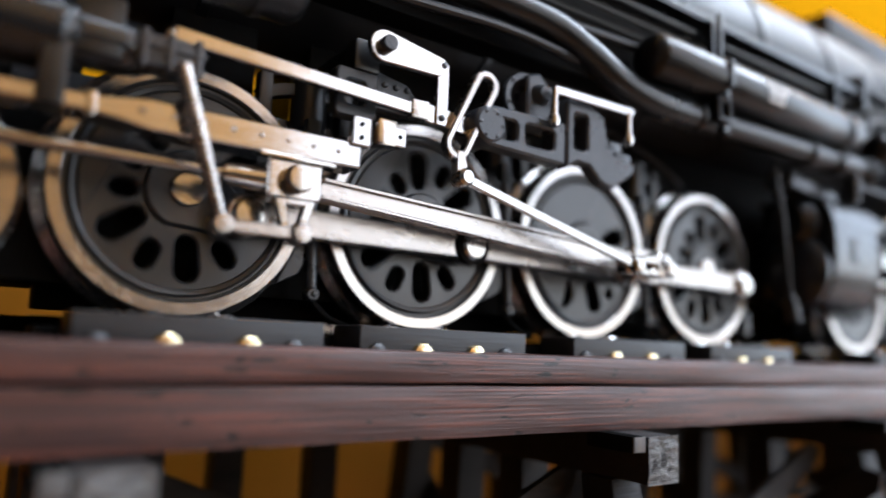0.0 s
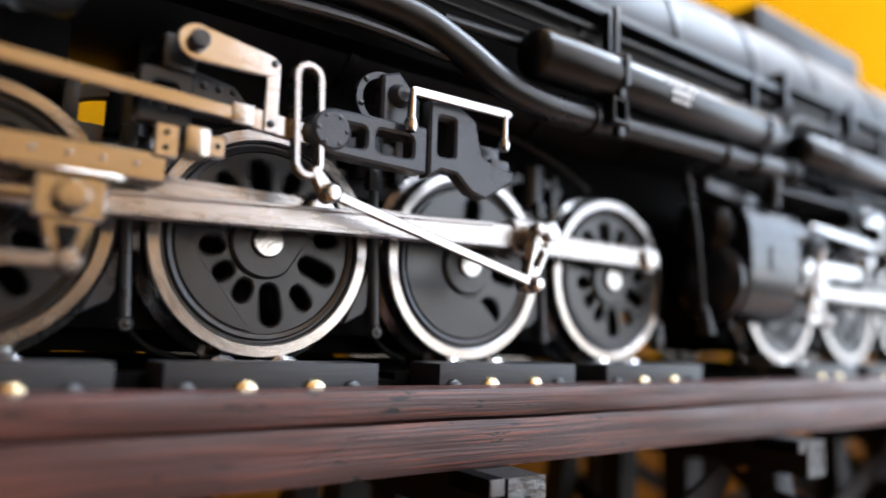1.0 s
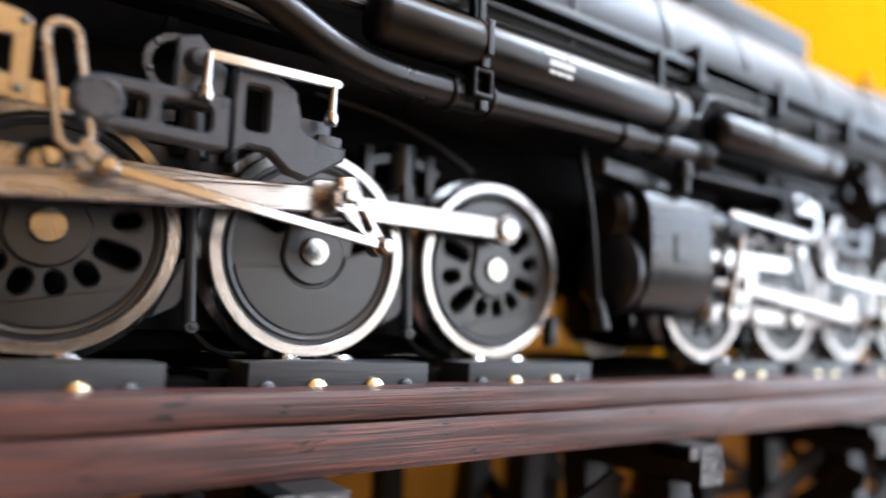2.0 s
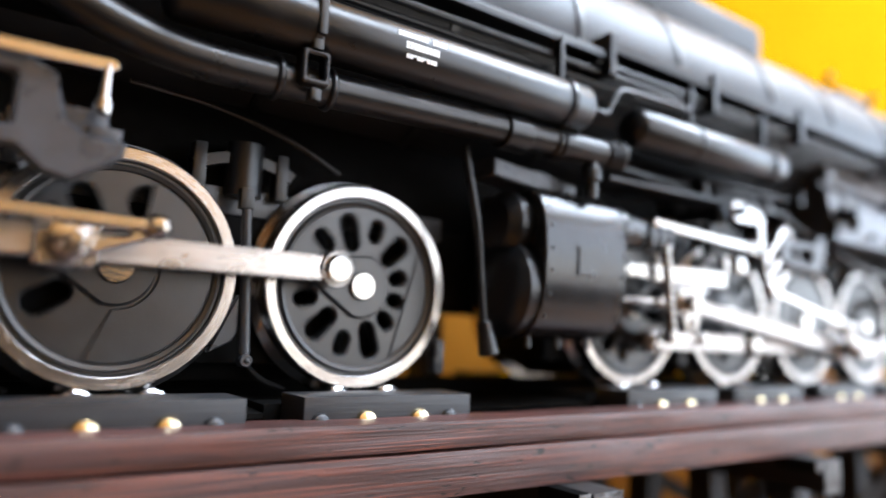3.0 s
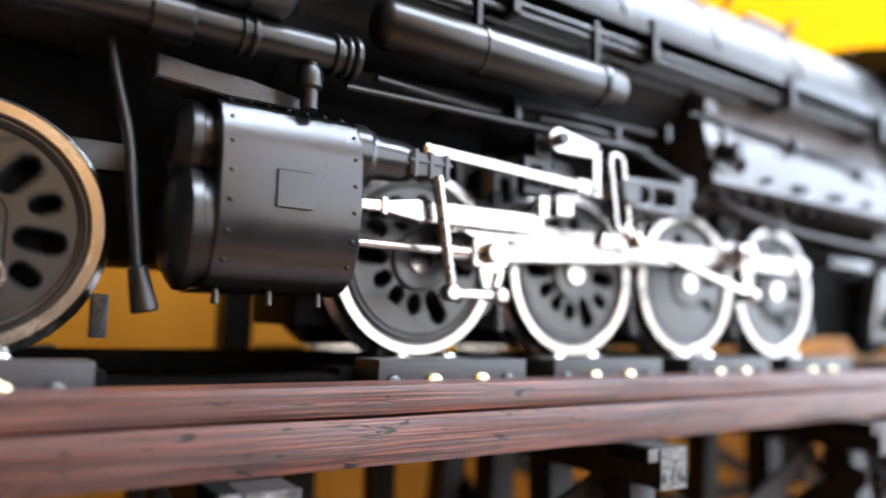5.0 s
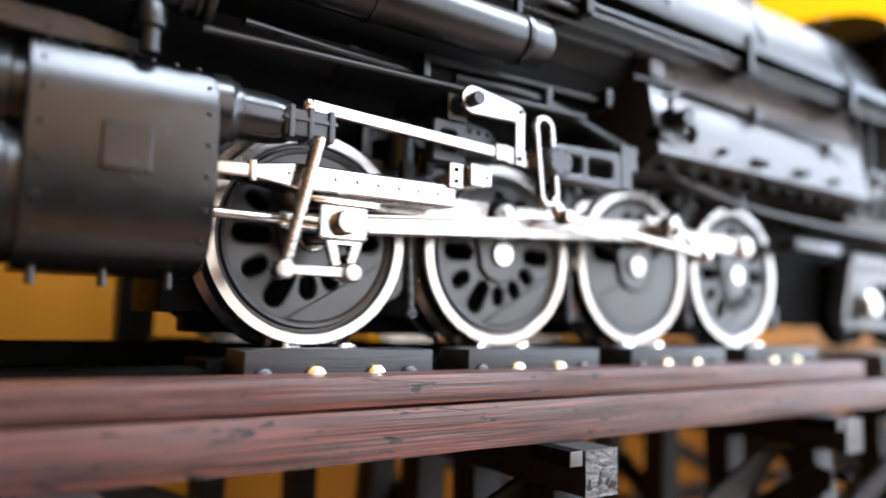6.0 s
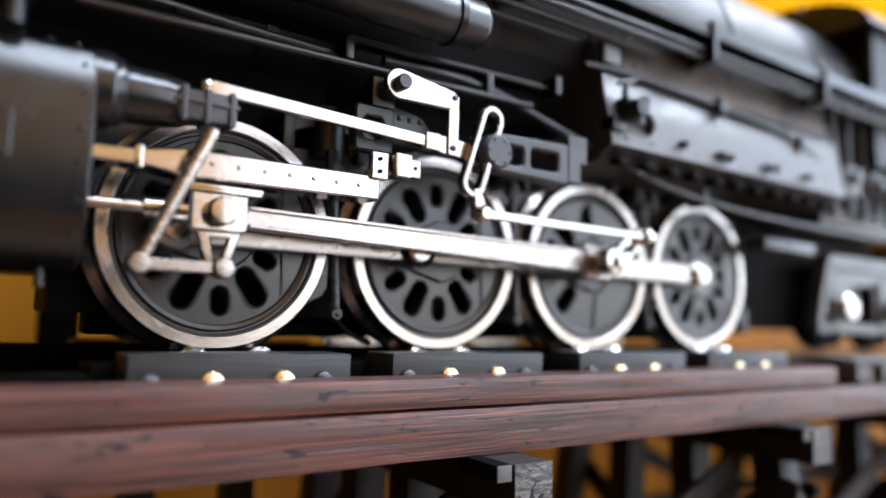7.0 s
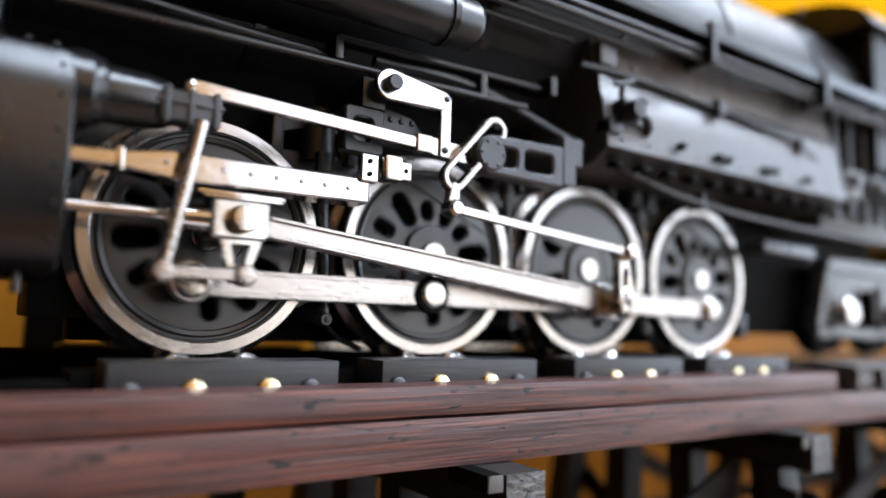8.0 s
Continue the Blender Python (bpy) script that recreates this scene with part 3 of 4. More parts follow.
def main_rod():
    """The heavy tapered rod from crosshead to main pin, fluted, its crosshead pin at the origin."""
    L = MAIN_ROD
    bm = plate(bmesh.new(), slot(0, 0, L - 0.5, 0, 0.16, 0.22, n=5), (), -1.0, -0.78, 0.03)
    for s in (-1, 1):
        plate(bm, [(0.45, s * 0.10), (L - 0.9, s * 0.155), (L - 0.9, s * 0.21), (0.45, s * 0.155)], (), -1.075, -0.98, 0.012)
    lathe(bm, [(0.25, -0.75), (0.26, -0.78), (0.26, -1.02), (0.23, -1.05), (0, -1.05)], 28)
    plate(bm, rounded(L - 0.42, L + 0.36, -0.33, 0.33, 0.09), (), -1.04, -0.7, 0.04)
    return bm


def build_engine(ox):
    spread, rise, slid = (SPREAD - 0.01, 0.09, -0.13) if ox else (SPREAD, -0.04, -1.9)

    def slide(bm):
        """Move a cylinder's piece to where this engine has its cylinder."""
        for v in bm.verts:
            v.co.x += slid
        return bm

    def laid(bm):
        """Set the drawing out along this engine."""
        for v in bm.verts:
            v.co = (v.co.x * spread + ox, v.co.y * 0.92, v.co.z + rise)
        return bm

    def p(name, bm, mat, label="", sharp=35):
        return part(name, laid(bm), mat, loco, label, sharp)

    rig = {}
    # cylinder with its valve chest
    prof = [(0.4, 3.80), (-1.15, 3.78), (-1.50, 3.62), (-1.66, 3.35), (-1.73, 3.0), (-1.76, 2.5), (-1.74, 2.0), (-1.66, 1.55), (-1.45, 1.18), (-1.15, 0.98), (-0.7, 0.90), (0.4, 0.90)]
    bm = bmesh.new()
    loops = []
    for x, s in ((-4.12, 0.0), (-4.09, 0.03), (-1.93, 0.03), (-1.90, 0.0)):
        g = grown([(a, b) for a, b in prof], s - 0.03)
        loops.append([bm.verts.new((x, a, b)) for a, b in g])
    skin(bm, loops)
    bm.faces.new(loops[0]), bm.faces.new(loops[-1])
    cyl = p("cylinder", slide(bm), CYLINDER, "satin black riveted cylinder casing", sharp=32)

    def sub(name, bm, mat, label="", parent=None):
        return part(name, laid(bm), mat, parent or cyl, label)

    for x in (-3.96, -2.04):
        for a, b in ((-1.62, 3.42), (-1.72, 3.05), (-1.755, 2.62), (-1.755, 2.2), (-1.70, 1.75), (-1.55, 1.35)):
            sub("rivet", slide(lathe(bmesh.new(), [(0, -0.035), (0.025, -0.028), (0.038, 0.0), (0.038, 0.02)], 8, (x, a, b))), BLACK)
    for k in range(7):
        sub("rivet", slide(lathe(bmesh.new(), [(0, 0.035), (0.025, 0.028), (0.038, 0.0), (0.038, -0.02)], 8, (-3.9 + 0.3 * k, -1.2, 3.785), "Z")), BLACK)
    frame_loop = rounded(-3.31, -2.73, 2.15, 2.73, 0.03)
    sub("inspection_plate", slide(plate(bmesh.new(), frame_loop, (), -1.80, -1.70, 0.02)), CYLINDER)
    bm = bmesh.new()
    for zc, r in ((3.1, 0.66), (1.85, 0.95)):
        lathe(bm, [(0, -4.62), (r * 0.7, -4.62), (r * 0.9, -4.5), (r, -4.42), (r, -4.28), (r - 0.06, -4.25), (r - 0.06, -4.1), (0, -4.1)], 40, (0, -0.75, zc), "X")
    sub("end_cover", slide(bm), BLACK)
    for x in (-3.9, -3.1, -2.3):
        sub("drain_cock", slide(rod(bmesh.new(), (x, -1.0, 0.72), (x, -1.0, 0.95), 0.06, 0.045, 10, 0.01)), BLACK)
    # valve chest extension and stem guide
    tail = -1.95 + slid
    bm = lathe(bmesh.new(), [(0, tail), (0.50, tail), (0.50, -1.84), (0.45, -1.78), (0.44, -1.70), (0.38, -1.66), (0.37, -1.2), (0.33, -0.95), (0.27, -0.85), (0.27, -0.3), (0, -0.3)], 40, (0, -1.15, 3.28), "X")
    p("valve_chest", bm, CYLINDER)
    bm = box(bmesh.new(), -1.06, -0.28, -1.52, -1.1, 3.02, 3.42, 0.03)
    for x in (-0.98, -0.68, -0.36):
        box(bm, x - 0.04, x + 0.04, -1.57, -1.1, 2.98, 3.46, 0.012)
    box(bm, -1.09, -0.26, -1.56, -1.1, 3.24, 3.30, 0.012)
    p("valve_stem_guide", bm, BRACKET)
    p("oil_cup", lathe(bmesh.new(), [(0, 0.2), (0.08, 0.19), (0.13, 0.12), (0.13, 0.0)], 16, (-0.66, -1.33, 3.45), "Z"), NICKEL, "bright nickel oil cup")
    if not ox:
        bm = box(bmesh.new(), -2.02, -1.74, -1.55, -1.1, 2.30, 3.30, 0.03)
        box(bm, -1.74, -1.20, -1.50, -0.9, 3.0, 3.75, 0.04)
        p("valve_chest_bracket", bm, BLACK)
    # guide bar
    outline = [(tail, 2.54), (-1.42, 2.57), (-0.85, 2.66), (1.98, 2.68), (2.05, 2.62), (2.05, 2.30), (-0.75, 2.27), (-1.42, 2.36), (tail, 2.36)]
    gd = p("guide_bar", plate(bmesh.new(), outline, (), -1.32, -0.75, 0.025), NICKEL, "bright nickel crosshead guide bar")
    for k in range(8):
        sub("rivet", bolt(bmesh.new(), -0.9 + 0.37 * k, -1.32, 2.49, 0.035, 0.03), ROD, parent=gd)
    sub("collar", box(bmesh.new(), -1.50, -1.40, -1.36, -0.8, 2.30, 2.60, 0.02), NICKEL, parent=gd)
    bm = plate(bmesh.new(), rounded(1.86, 2.16, 2.62, 3.06, 0.03), (), -1.40, -1.25, 0.02)
    box(bm, 2.2, 2.5, -1.55, -1.2, 2.66, 3.06, 0.04)
    plate(bm, rounded(2.5, 2.74, 2.72, 3.02, 0.03), (), -1.42, -1.27, 0.02)
    yoke = p("guide_yoke", bm, NICKEL, "bright nickel guide bracket")
    for x, z in ((2.0, 2.74), (2.0, 2.94), (2.63, 2.87)):
        sub("bolt", bolt(bmesh.new(), x, -1.42, z, 0.035, 0.025), DARK, parent=yoke)
    # black hanger plates behind the lever
    bm = plate(bmesh.new(), rounded(1.66, 2.35, 3.1, 3.86, 0.08), [rounded(1.82, 2.15, 3.3, 3.68, 0.08)], -1.15, -0.9, 0.03)
    box(bm, 1.92, 2.34, -1.2, -0.8, 3.84, 4.34, 0.06)
    plate(bm, [(2.35, 3.35), (3.15, 3.35), (3.15, 3.6), (2.9, 3.85), (2.35, 3.95)], (), -1.05, -0.85, 0.02)
    for k in range(3):
        bolt(bm, 2.5 + 0.2 * k, -1.05, 3.76, 0.05)
    box(bm, 1.95, 2.4, -1.0, 0.6, 4.0, 4.3, 0.03)
    p("gear_hanger", bm, BLACK)
    # lifting lever
    lev = plate(bmesh.new(), slot(2.26, 4.19, 3.22, 4.12, 0.25, 0.16, n=10), (), -1.52, -1.40, 0.015)
    plate(lev, rounded(3.20, 3.40, 3.18, 4.2, 0.04), (), -1.51, -1.41, 0.012)
    lever = p("lifting_lever", lev, NICKEL, "flat bright nickel lever")
    sub("pivot_pin", lathe(bmesh.new(), [(0, -0.2), (0.11, -0.2), (0.125, -0.17), (0.125, 0.1)], 20, (2.26, -1.5, 4.19)), BRACKET, parent=lever)
    for x, z in ((3.30, 4.16), (3.29, 3.30)):
        sub("bolt", bolt(bmesh.new(), x, -1.52, z, 0.055, 0.03), BRACKET, parent=lever)
    # radius rod
    bm = plate(bmesh.new(), [(-0.64, 3.44), (2.8, 3.27), (3.12, 3.20), (3.9, 3.14), (3.9, 3.44), (3.12, 3.5), (2.8, 3.46), (-0.64, 3.63)], (), -1.46, -1.34, 0.015)
    rr = p("radius_rod", bm, NICKEL, "long flat bright nickel rod")
    sub("end_block", box(bmesh.new(), 2.78, 3.06, -1.50, -1.30, 3.22, 3.50, 0.015), ROD, parent=rr)
    # link bracket
    body = arc(4.2, 3.36, 0.34, 90, 270, 10) + [(5.72, 2.98), (5.78, 3.0), (5.78, 3.72), (5.72, 3.74)]
    bm = plate(bmesh.new(), body, [rounded(4.34, 4.70, 3.18, 3.52, 0.08), rounded(4.88, 5.52, 3.18, 3.54, 0.08)], -1.66, -1.32, 0.04)
    lathe(bm, [(0, -0.34), (0.26, -0.34), (0.31, -0.28), (0.33, 0.3)], 26, (4.14, -1.36, 3.36))
    br = p("link_bracket", bm, BRACKET, "grey-black pierced casting")
    for a in range(0, 360, 60):
        x, z = polar(0.22, a)
        sub("bolt", bolt(bmesh.new(), 4.14 + x, -1.70, 3.36 + z, 0.03, 0.02), BLACK, parent=br)
    bm = bmesh.new()
    if ox:
        plate(bm, rounded(5.80, 6.12, 3.05, 3.95, 0.03), (), -1.62, -0.4, 0.02)
        plate(bm, rounded(6.12, 6.32, 3.45, 3.98, 0.03), (), -1.58, -0.4, 0.02)
    else:
        up = [(5.80, 2.95), (6.05, 3.1), (6.35, 3.08), (6.65, 2.82), (6.95, 2.75), (7.52, 3.12), (7.55, 3.32), (7.15, 3.34), (6.85, 3.48), (6.72, 4.05), (6.3, 4.25), (5.80, 4.2)]
        plate(bm, up, [rounded(5.97, 6.3, 3.32, 3.98, 0.07)], -1.68, -1.4, 0.04)
        box(bm, 6.75, 7.35, -1.5, -0.9, 3.34, 3.72, 0.05)
        box(bm, 7.1, 7.5, -1.6, -1.2, 3.3, 3.5, 0.04)
        plate(bm, [(5.05, 3.55), (5.75, 3.55), (5.75, 4.2), (5.35, 4.6), (5.05, 4.5)], (), -1.45, -1.2, 0.04)
    p("link_bracket_foot", bm, BRACKET)
    if not ox:
        bm = lathe(bmesh.new(), [(0.36, 0.1), (0.36, -0.02), (0.46, -0.02), (0.46, 0.1), (0.36, 0.1)], 30, (5.12, -1.32, 4.10))
        lathe(bm, [(0, -0.30), (0.12, -0.28), (0.19, -0.15), (0.21, 0.05), (0.21, 0.4)], 24, (5.34, -1.35, 4.2))
        disc = p("lubricator_drive", bm, BRACKET)
        for k in range(6):
            x, z = polar(0.4, 60 * k + 20)
            sub("bolt", bolt(bmesh.new(), 5.12 + x, -1.34, 4.12 + z, 0.045, 0.03), BLACK, parent=disc)
        bm = plate(bmesh.new(), slot(5.42, 4.22, 7.28, 4.25, 0.075, n=5), (), -1.84, -1.76, 0.012)
        arm = p("lubricator_rod", bm, NICKEL, "thin bright nickel rod")
        for x, z0 in ((5.42, 3.66), (7.26, 3.70)):
            bm = rod(bmesh.new(), (x - 0.03, -1.80, 4.24), (x - 0.05, -1.80, z0), 0.055, 0.075, 12)
            lathe(bm, [(0, 0.12), (0.09, 0.1), (0.12, 0.0), (0.09, -0.1), (0, -0.12)], 14, (x - 0.05, -1.80, z0), "Z")
            sub("link_arm", bm, NICKEL, parent=arm)
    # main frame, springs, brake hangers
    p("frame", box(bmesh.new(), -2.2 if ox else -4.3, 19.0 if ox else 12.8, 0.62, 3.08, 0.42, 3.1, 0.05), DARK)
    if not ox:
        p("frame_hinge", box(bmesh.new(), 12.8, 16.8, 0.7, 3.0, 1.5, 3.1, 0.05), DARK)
    # Plain bar added to keep the space under the frame dark.
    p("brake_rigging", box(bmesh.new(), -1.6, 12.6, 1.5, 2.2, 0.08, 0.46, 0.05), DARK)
    p("frame_plate", box(bmesh.new(), -2.2, 13.8, 0.56, 0.72, 2.9, 3.35, 0.02), BRACKET)
    for i in range(4):
        x = S * (i + 0.5) / SPREAD
        if i == 3:
            p("brake_beam", box(bmesh.new(), x - 0.28, x - 0.06, 0.05, 0.35, 0.30, 0.95, 0.03), BRACKET)
            continue
        hang = p("brake_hanger", rod(bmesh.new(), (x - 0.12, 0.10, 3.05), (x + 0.02, 0.10, 0.55), 0.085, 0.085, 12, 0.01), BRACKET)
        sub("eye", lathe(bmesh.new(), [(0, -0.12), (0.09, -0.12), (0.11, -0.08), (0.11, 0.1)], 16, (x + 0.02, 0.1, 0.5)), BRACKET, parent=hang)
        sub("pin", bolt(bmesh.new(), x + 0.02, -0.02, 0.5, 0.05, 0.02), BLACK, parent=hang)
        sub("clevis", box(bmesh.new(), x - 0.25, x - 0.02, 0.0, 0.2, 2.95, 3.3, 0.03), BLACK, parent=hang)
        bm = plate(bmesh.new(), [(x - 0.55, 0.62), (x - 0.12, 1.55), (x - 0.12, 0.95), (x - 0.2, 0.8)], (), 0.12, 0.3, 0.02)
        p("brake_shoe", bm, BRACKET)
        bm = bmesh.new()
        tube(bm, [(x, 0.3, 0.55), (x + 0.35, 0.3, 0.2), (x + 0.8, 0.35, 0.02)], 0.05, 8, 4)
        p("brake_pull_rod", bm, DARK)
        bm = plate(bmesh.new(), arc(x - 0.1, 2.2, 1.75, 60, 120, 10) + arc(x - 0.1, 2.2, 1.55, 120, 60, 10), (), 0.35, 0.6, 0.01)
        for s in (-0.75, 0.62):
            box(bm, x - 0.1 + s - 0.1, x - 0.1 + s + 0.1, 0.3, 0.62, 3.2, 4.0, 0.02)
        rod(bm, (x - 0.1, 0.45, 3.2), (x - 0.1, 0.45, 4.1), 0.3, 0.3, 18)
        p("spring_gear", bm, BLACK)
    # moving gear, each built about its own pivot
    def mover(name, bm, mat, label=""):
        return part(name, bm, mat, loco, label)

    rig["rods"] = [mover("side_rod", side_rod(AXLES[ox][i + 1] - AXLES[ox][i], a, b), ROD, "bright nickel side rod") for i, (a, b) in enumerate(((0.0, 0.02), (0.02, 0.05), (0.05, 0.0)))]
    for r_, cap_at in zip(rig["rods"], (0, 0, AXLES[ox][3] - AXLES[ox][2])):
        part("pin_cap", lathe(bmesh.new(), [(0, -0.66), (0.2, -0.65), (0.25, -0.6), (0.25, -0.5)], 24, (cap_at, 0, 0)), NICKEL, r_)
        if r_ is rig["rods"][1]:
            part("bush", lathe(bmesh.new(), [(0.22, -0.575), (0.325, -0.575), (0.34, -0.56), (0.34, -0.5)], 28, (cap_at, 0, 0)), DARK, r_, "dark bush round the pin")
    rig["main"] = mover("main_rod", main_rod(), ROD, "long fluted nickel main rod")
    bm = plate(bmesh.new(), rounded(-0.40, 0.42, -0.28, 0.36, 0.08), (), -1.12, -0.62, 0.04)
    box(bm, -0.62, 0.60, -1.16, -0.6, 0.30, 0.37, 0.02)
    rod(bm, (-0.95, -0.86, 0), (-0.4, -0.86, 0), 0.15, 0.19, 18)
    plate(bm, [(-0.3, -0.28), (0.3, -0.28), (0.14, -0.75), (0.1, -0.9), (-0.12, -0.9), (-0.16, -0.75)], [[(-0.13, -0.36), (0.13, -0.36), (0.04, -0.68), (-0.06, -0.68)]], -1.18, -1.04, 0.015)
    rig["cross"] = mover("crosshead", bm, NICKEL, "bright nickel crosshead")
    part("piston_rod", rod(bmesh.new(), (-4.2 if ox else -5.2, -0.86, 0), (-0.7, -0.86, 0), 0.085, 0.085, 16), NICKEL, rig["cross"])
    part("crosshead_pin", lathe(bmesh.new(), [(0, -1.36), (0.17, -1.35), (0.2, -1.3), (0.2, -1.12)], 24), NICKEL, rig["cross"])
    part("slide_plate", box(bmesh.new(), -0.55, 0.55, -1.22, -1.0, 0.26, 0.30, 0.005), NICKEL, rig["cross"])
    bm = plate(bmesh.new(), slot(0, 0, 1.06, 0, 0.075, n=5), (), -1.44, -1.32, 0.015)
    for x in (0, 1.06):
        lathe(bm, [(0, -1.53), (0.12, -1.52), (0.155, -1.46), (0.155, -1.25), (0, -1.25)], 20, (x, 0, 0))
    rig["union"] = mover("union_link", bm, ROD, "short nickel link")
    bm = rod(bmesh.new(), (0, -1.42, 0.0), (0, -1.42, 2.02), 0.085, 0.11, 14)
    rig["comb"] = mover("combination_lever", bm, ROD, "upright nickel lever")
    # return crank lies in the turning frame of the main wheel
    ex, ez = polar(ECC, ECC_LAG)
    bm = plate(bmesh.new(), slot(PIN, 0, ex, ez, 0.24, 0.14, n=8), [slot(PIN - 0.28, -0.2, ex + 0.3, ez + 0.2, 0.05, n=4)], -1.42, -1.24, 0.03)
    lathe(bm, [(0, -1.46), (0.22, -1.44), (0.26, -1.4), (0.26, -1.0), (0, -1.0)], 24, (PIN, 0, 0))
    box(bm, PIN - 0.12, PIN + 0.3, -1.5, -1.2, -0.14, 0.14, 0.04)
    rig["return"] = mover("return_crank", bm, NICKEL, "bright nickel return crank")
    part("crank_eye", lathe(bmesh.new(), [(0, -1.5), (0.13, -1.49), (0.17, -1.44), (0.17, -1.2), (0, -1.2)], 22, (ex, 0, ez)), NICKEL, rig["return"])
    for dx, dz in ((-0.13, 0.13), (0.13, 0.13), (-0.13, -0.13), (0.13, -0.13)):
        part("clamp_bolt", bolt(bmesh.new(), PIN + dx, -1.45, dz, 0.05, 0.05), ROD, rig["return"])
    part("pin_nut", rod(bmesh.new(), (PIN, -1.58, 0), (PIN, -1.4, 0), 0.10, 0.11, 6, 0.015), NICKEL, rig["return"])
    bm = plate(bmesh.new(), slot(0, 0, ECC_ROD, 0, 0.075, n=5), (), -1.58, -1.48, 0.015)
    for x in (0, ECC_ROD):
        lathe(bm, [(0, -1.68), (0.1, -1.67), (0.145, -1.62), (0.145, -1.42), (0, -1.42)], 18, (x, 0, 0))
    rig["ecc"] = mover("eccentric_rod", bm, NICKEL, "slender bright nickel rod")
    bm = plate(bmesh.new(), slot(0, -0.62, 0, 0.60, 0.24, n=12), [slot(0, -0.62, 0, 0.60, 0.13, n=10)], -1.52, -1.36, 0.02)
    plate(bm, slot(0.12, -0.75, *FOOT, 0.09, 0.13, n=6), (), -1.53, -1.38, 0.02)
    lathe(bm, [(0, -1.6), (0.12, -1.59), (0.14, -1.55), (0.14, -1.35), (0, -1.35)], 18, (FOOT[0], 0, FOOT[1]))
    rig["link"] = mover("expansion_link", bm, ROD, "slotted nickel link")
    RIGS[ox] = rig


for ox in ENGINES:
    build_engine(ox)


# ---- boiler and fittings ----
def build_boiler():
    BY, BZ, BR = 1.75, 7.24, 2.76

    def p(name, bm, mat, label="", sharp=35, parent=None):
        for v in bm.verts:
            v.co = (v.co.x * 1.049 - 0.35, v.co.y * 1.02 + 0.06, v.co.z * 1.0138 + 0.03)
        return part(name, bm, mat, parent or loco, label, sharp)

    barrel = p("boiler", lathe(bmesh.new(), [(0, -16), (2.66, -16), (2.70, -15.9), (2.70, 10), (BR, 16), (BR, 36.5), (0, 36.5)], 96, (0, BY, BZ), "X"), BOILER, "satin black boiler barrel")
    for x in (-9, -4, 0.5, 5.5, 10.0, 13.0, 16.1, 19.4, 23.3, 26.6, 30.2, 34.0):
        r = 2.70 if x < 10 else 2.70 + 0.06 * min(1, (x - 10) / 6)
        band = lathe(bmesh.new(), [(r - 0.01, x - 0.1), (r + 0.05, x - 0.08), (r + 0.05, x + 0.08), (r - 0.01, x + 0.1)], 96, (0, BY, BZ), "X")
        p("boiler_band", band, BLACK, parent=barrel)
    # domes along the top
    for x0, x1, top, half in ((18.6, 25.0, 10.62, 1.45), (30.2, 32.6, 10.25, 1.1)):
        bm = bmesh.new()
        box(bm, x0, x1, BY - half, BY + half, BZ + 1.6, top, 0.22)
        p("sand_dome", bm, BOILER, parent=barrel)
    for x in (28.5, 31.5, 35.0, 36.0):
        bm = rod(bmesh.new(), (x, 0.35, BZ + 2.3), (x, 0.1, BZ + 2.65), 0.09, 0.05, 10)
        lathe(bm, [(0, 0.14), (0.1, 0.1), (0.13, 0), (0.1, -0.1), (0, -0.14)], 10, (x, 0.1, BZ + 2.7), "Z")
        p("handrail_stanchion", bm, BLACK, parent=barrel)
    # running board with its brackets and pipes below
    board = p("running_board", box(bmesh.new(), -14, 16.3, -1.62, -0.5, 6.72, 6.80, 0.01), BLACK, "black running board along the boiler")
    p("upper_running_board", box(bmesh.new(), 16.3, 40.5, -1.62, -0.5, 7.02, 7.10, 0.01), BLACK)
    box_strip = box(bmesh.new(), 16.3, 40.5, -1.64, -1.58, 6.86, 7.12, 0.01)
    p("valance", box_strip, BLACK)
    p("valance", box(bmesh.new(), -14, 16.3, -1.64, -1.58, 6.66, 6.82, 0.01), BLACK)
    for x in (16.3, 19.7, 23.4, 28.5, 33.0, 37.2):
        bm = plate(bmesh.new(), rounded(x - 0.09, x + 0.09, 6.30, 7.2, 0.02), (), -1.72, -1.0, 0.015)
        p("bracket", bm, BLACK)
    for z, y, r, x0, x1 in ((6.42, -1.45, 0.07, -14, 40), (6.22, -1.30, 0.06, -14, 27), (6.05, -1.1, 0.05, -14, 25), (6.58, -1.52, 0.05, 16, 41)):
        p("handrail_pipe", rod(bmesh.new(), (x0, y, z), (x1, y, z), r, r, 10), BLACK)
    # air reservoirs
    for x0, x1, yc, zc, r in ((8.05, 15.5, -1.62, 5.42, 0.46), (17.05, 22.35, -1.55, 5.42, 0.42), (-4.5, 1.15, -1.5, 4.42, 0.5), (-13, -6, -1.5, 5.3, 0.46)):
        bm = lathe(bmesh.new(), [(0, x0 - 0.12), (r * 0.5, x0 - 0.1), (r * 0.85, x0 - 0.03), (r, x0 + 0.08), (r, x1 - 0.08), (r * 0.85, x1 + 0.03), (r * 0.5, x1 + 0.1), (0, x1 + 0.12)], 40, (0, yc, zc), "X")
        tank = p("air_reservoir", bm, BLACK, "satin black cylindrical air reservoir")
        for x in (x0 + 1.9, x1 - 0.55):
            bm = lathe(bmesh.new(), [(r - 0.01, x - 0.06), (r + 0.03, x - 0.05), (r + 0.03, x + 0.05), (r - 0.01, x + 0.06)], 40, (0, yc, zc), "X")
            box(bm, x - 0.05, x + 0.05, yc - 0.06, yc + 0.1, zc + r, 6.75, 0.01)
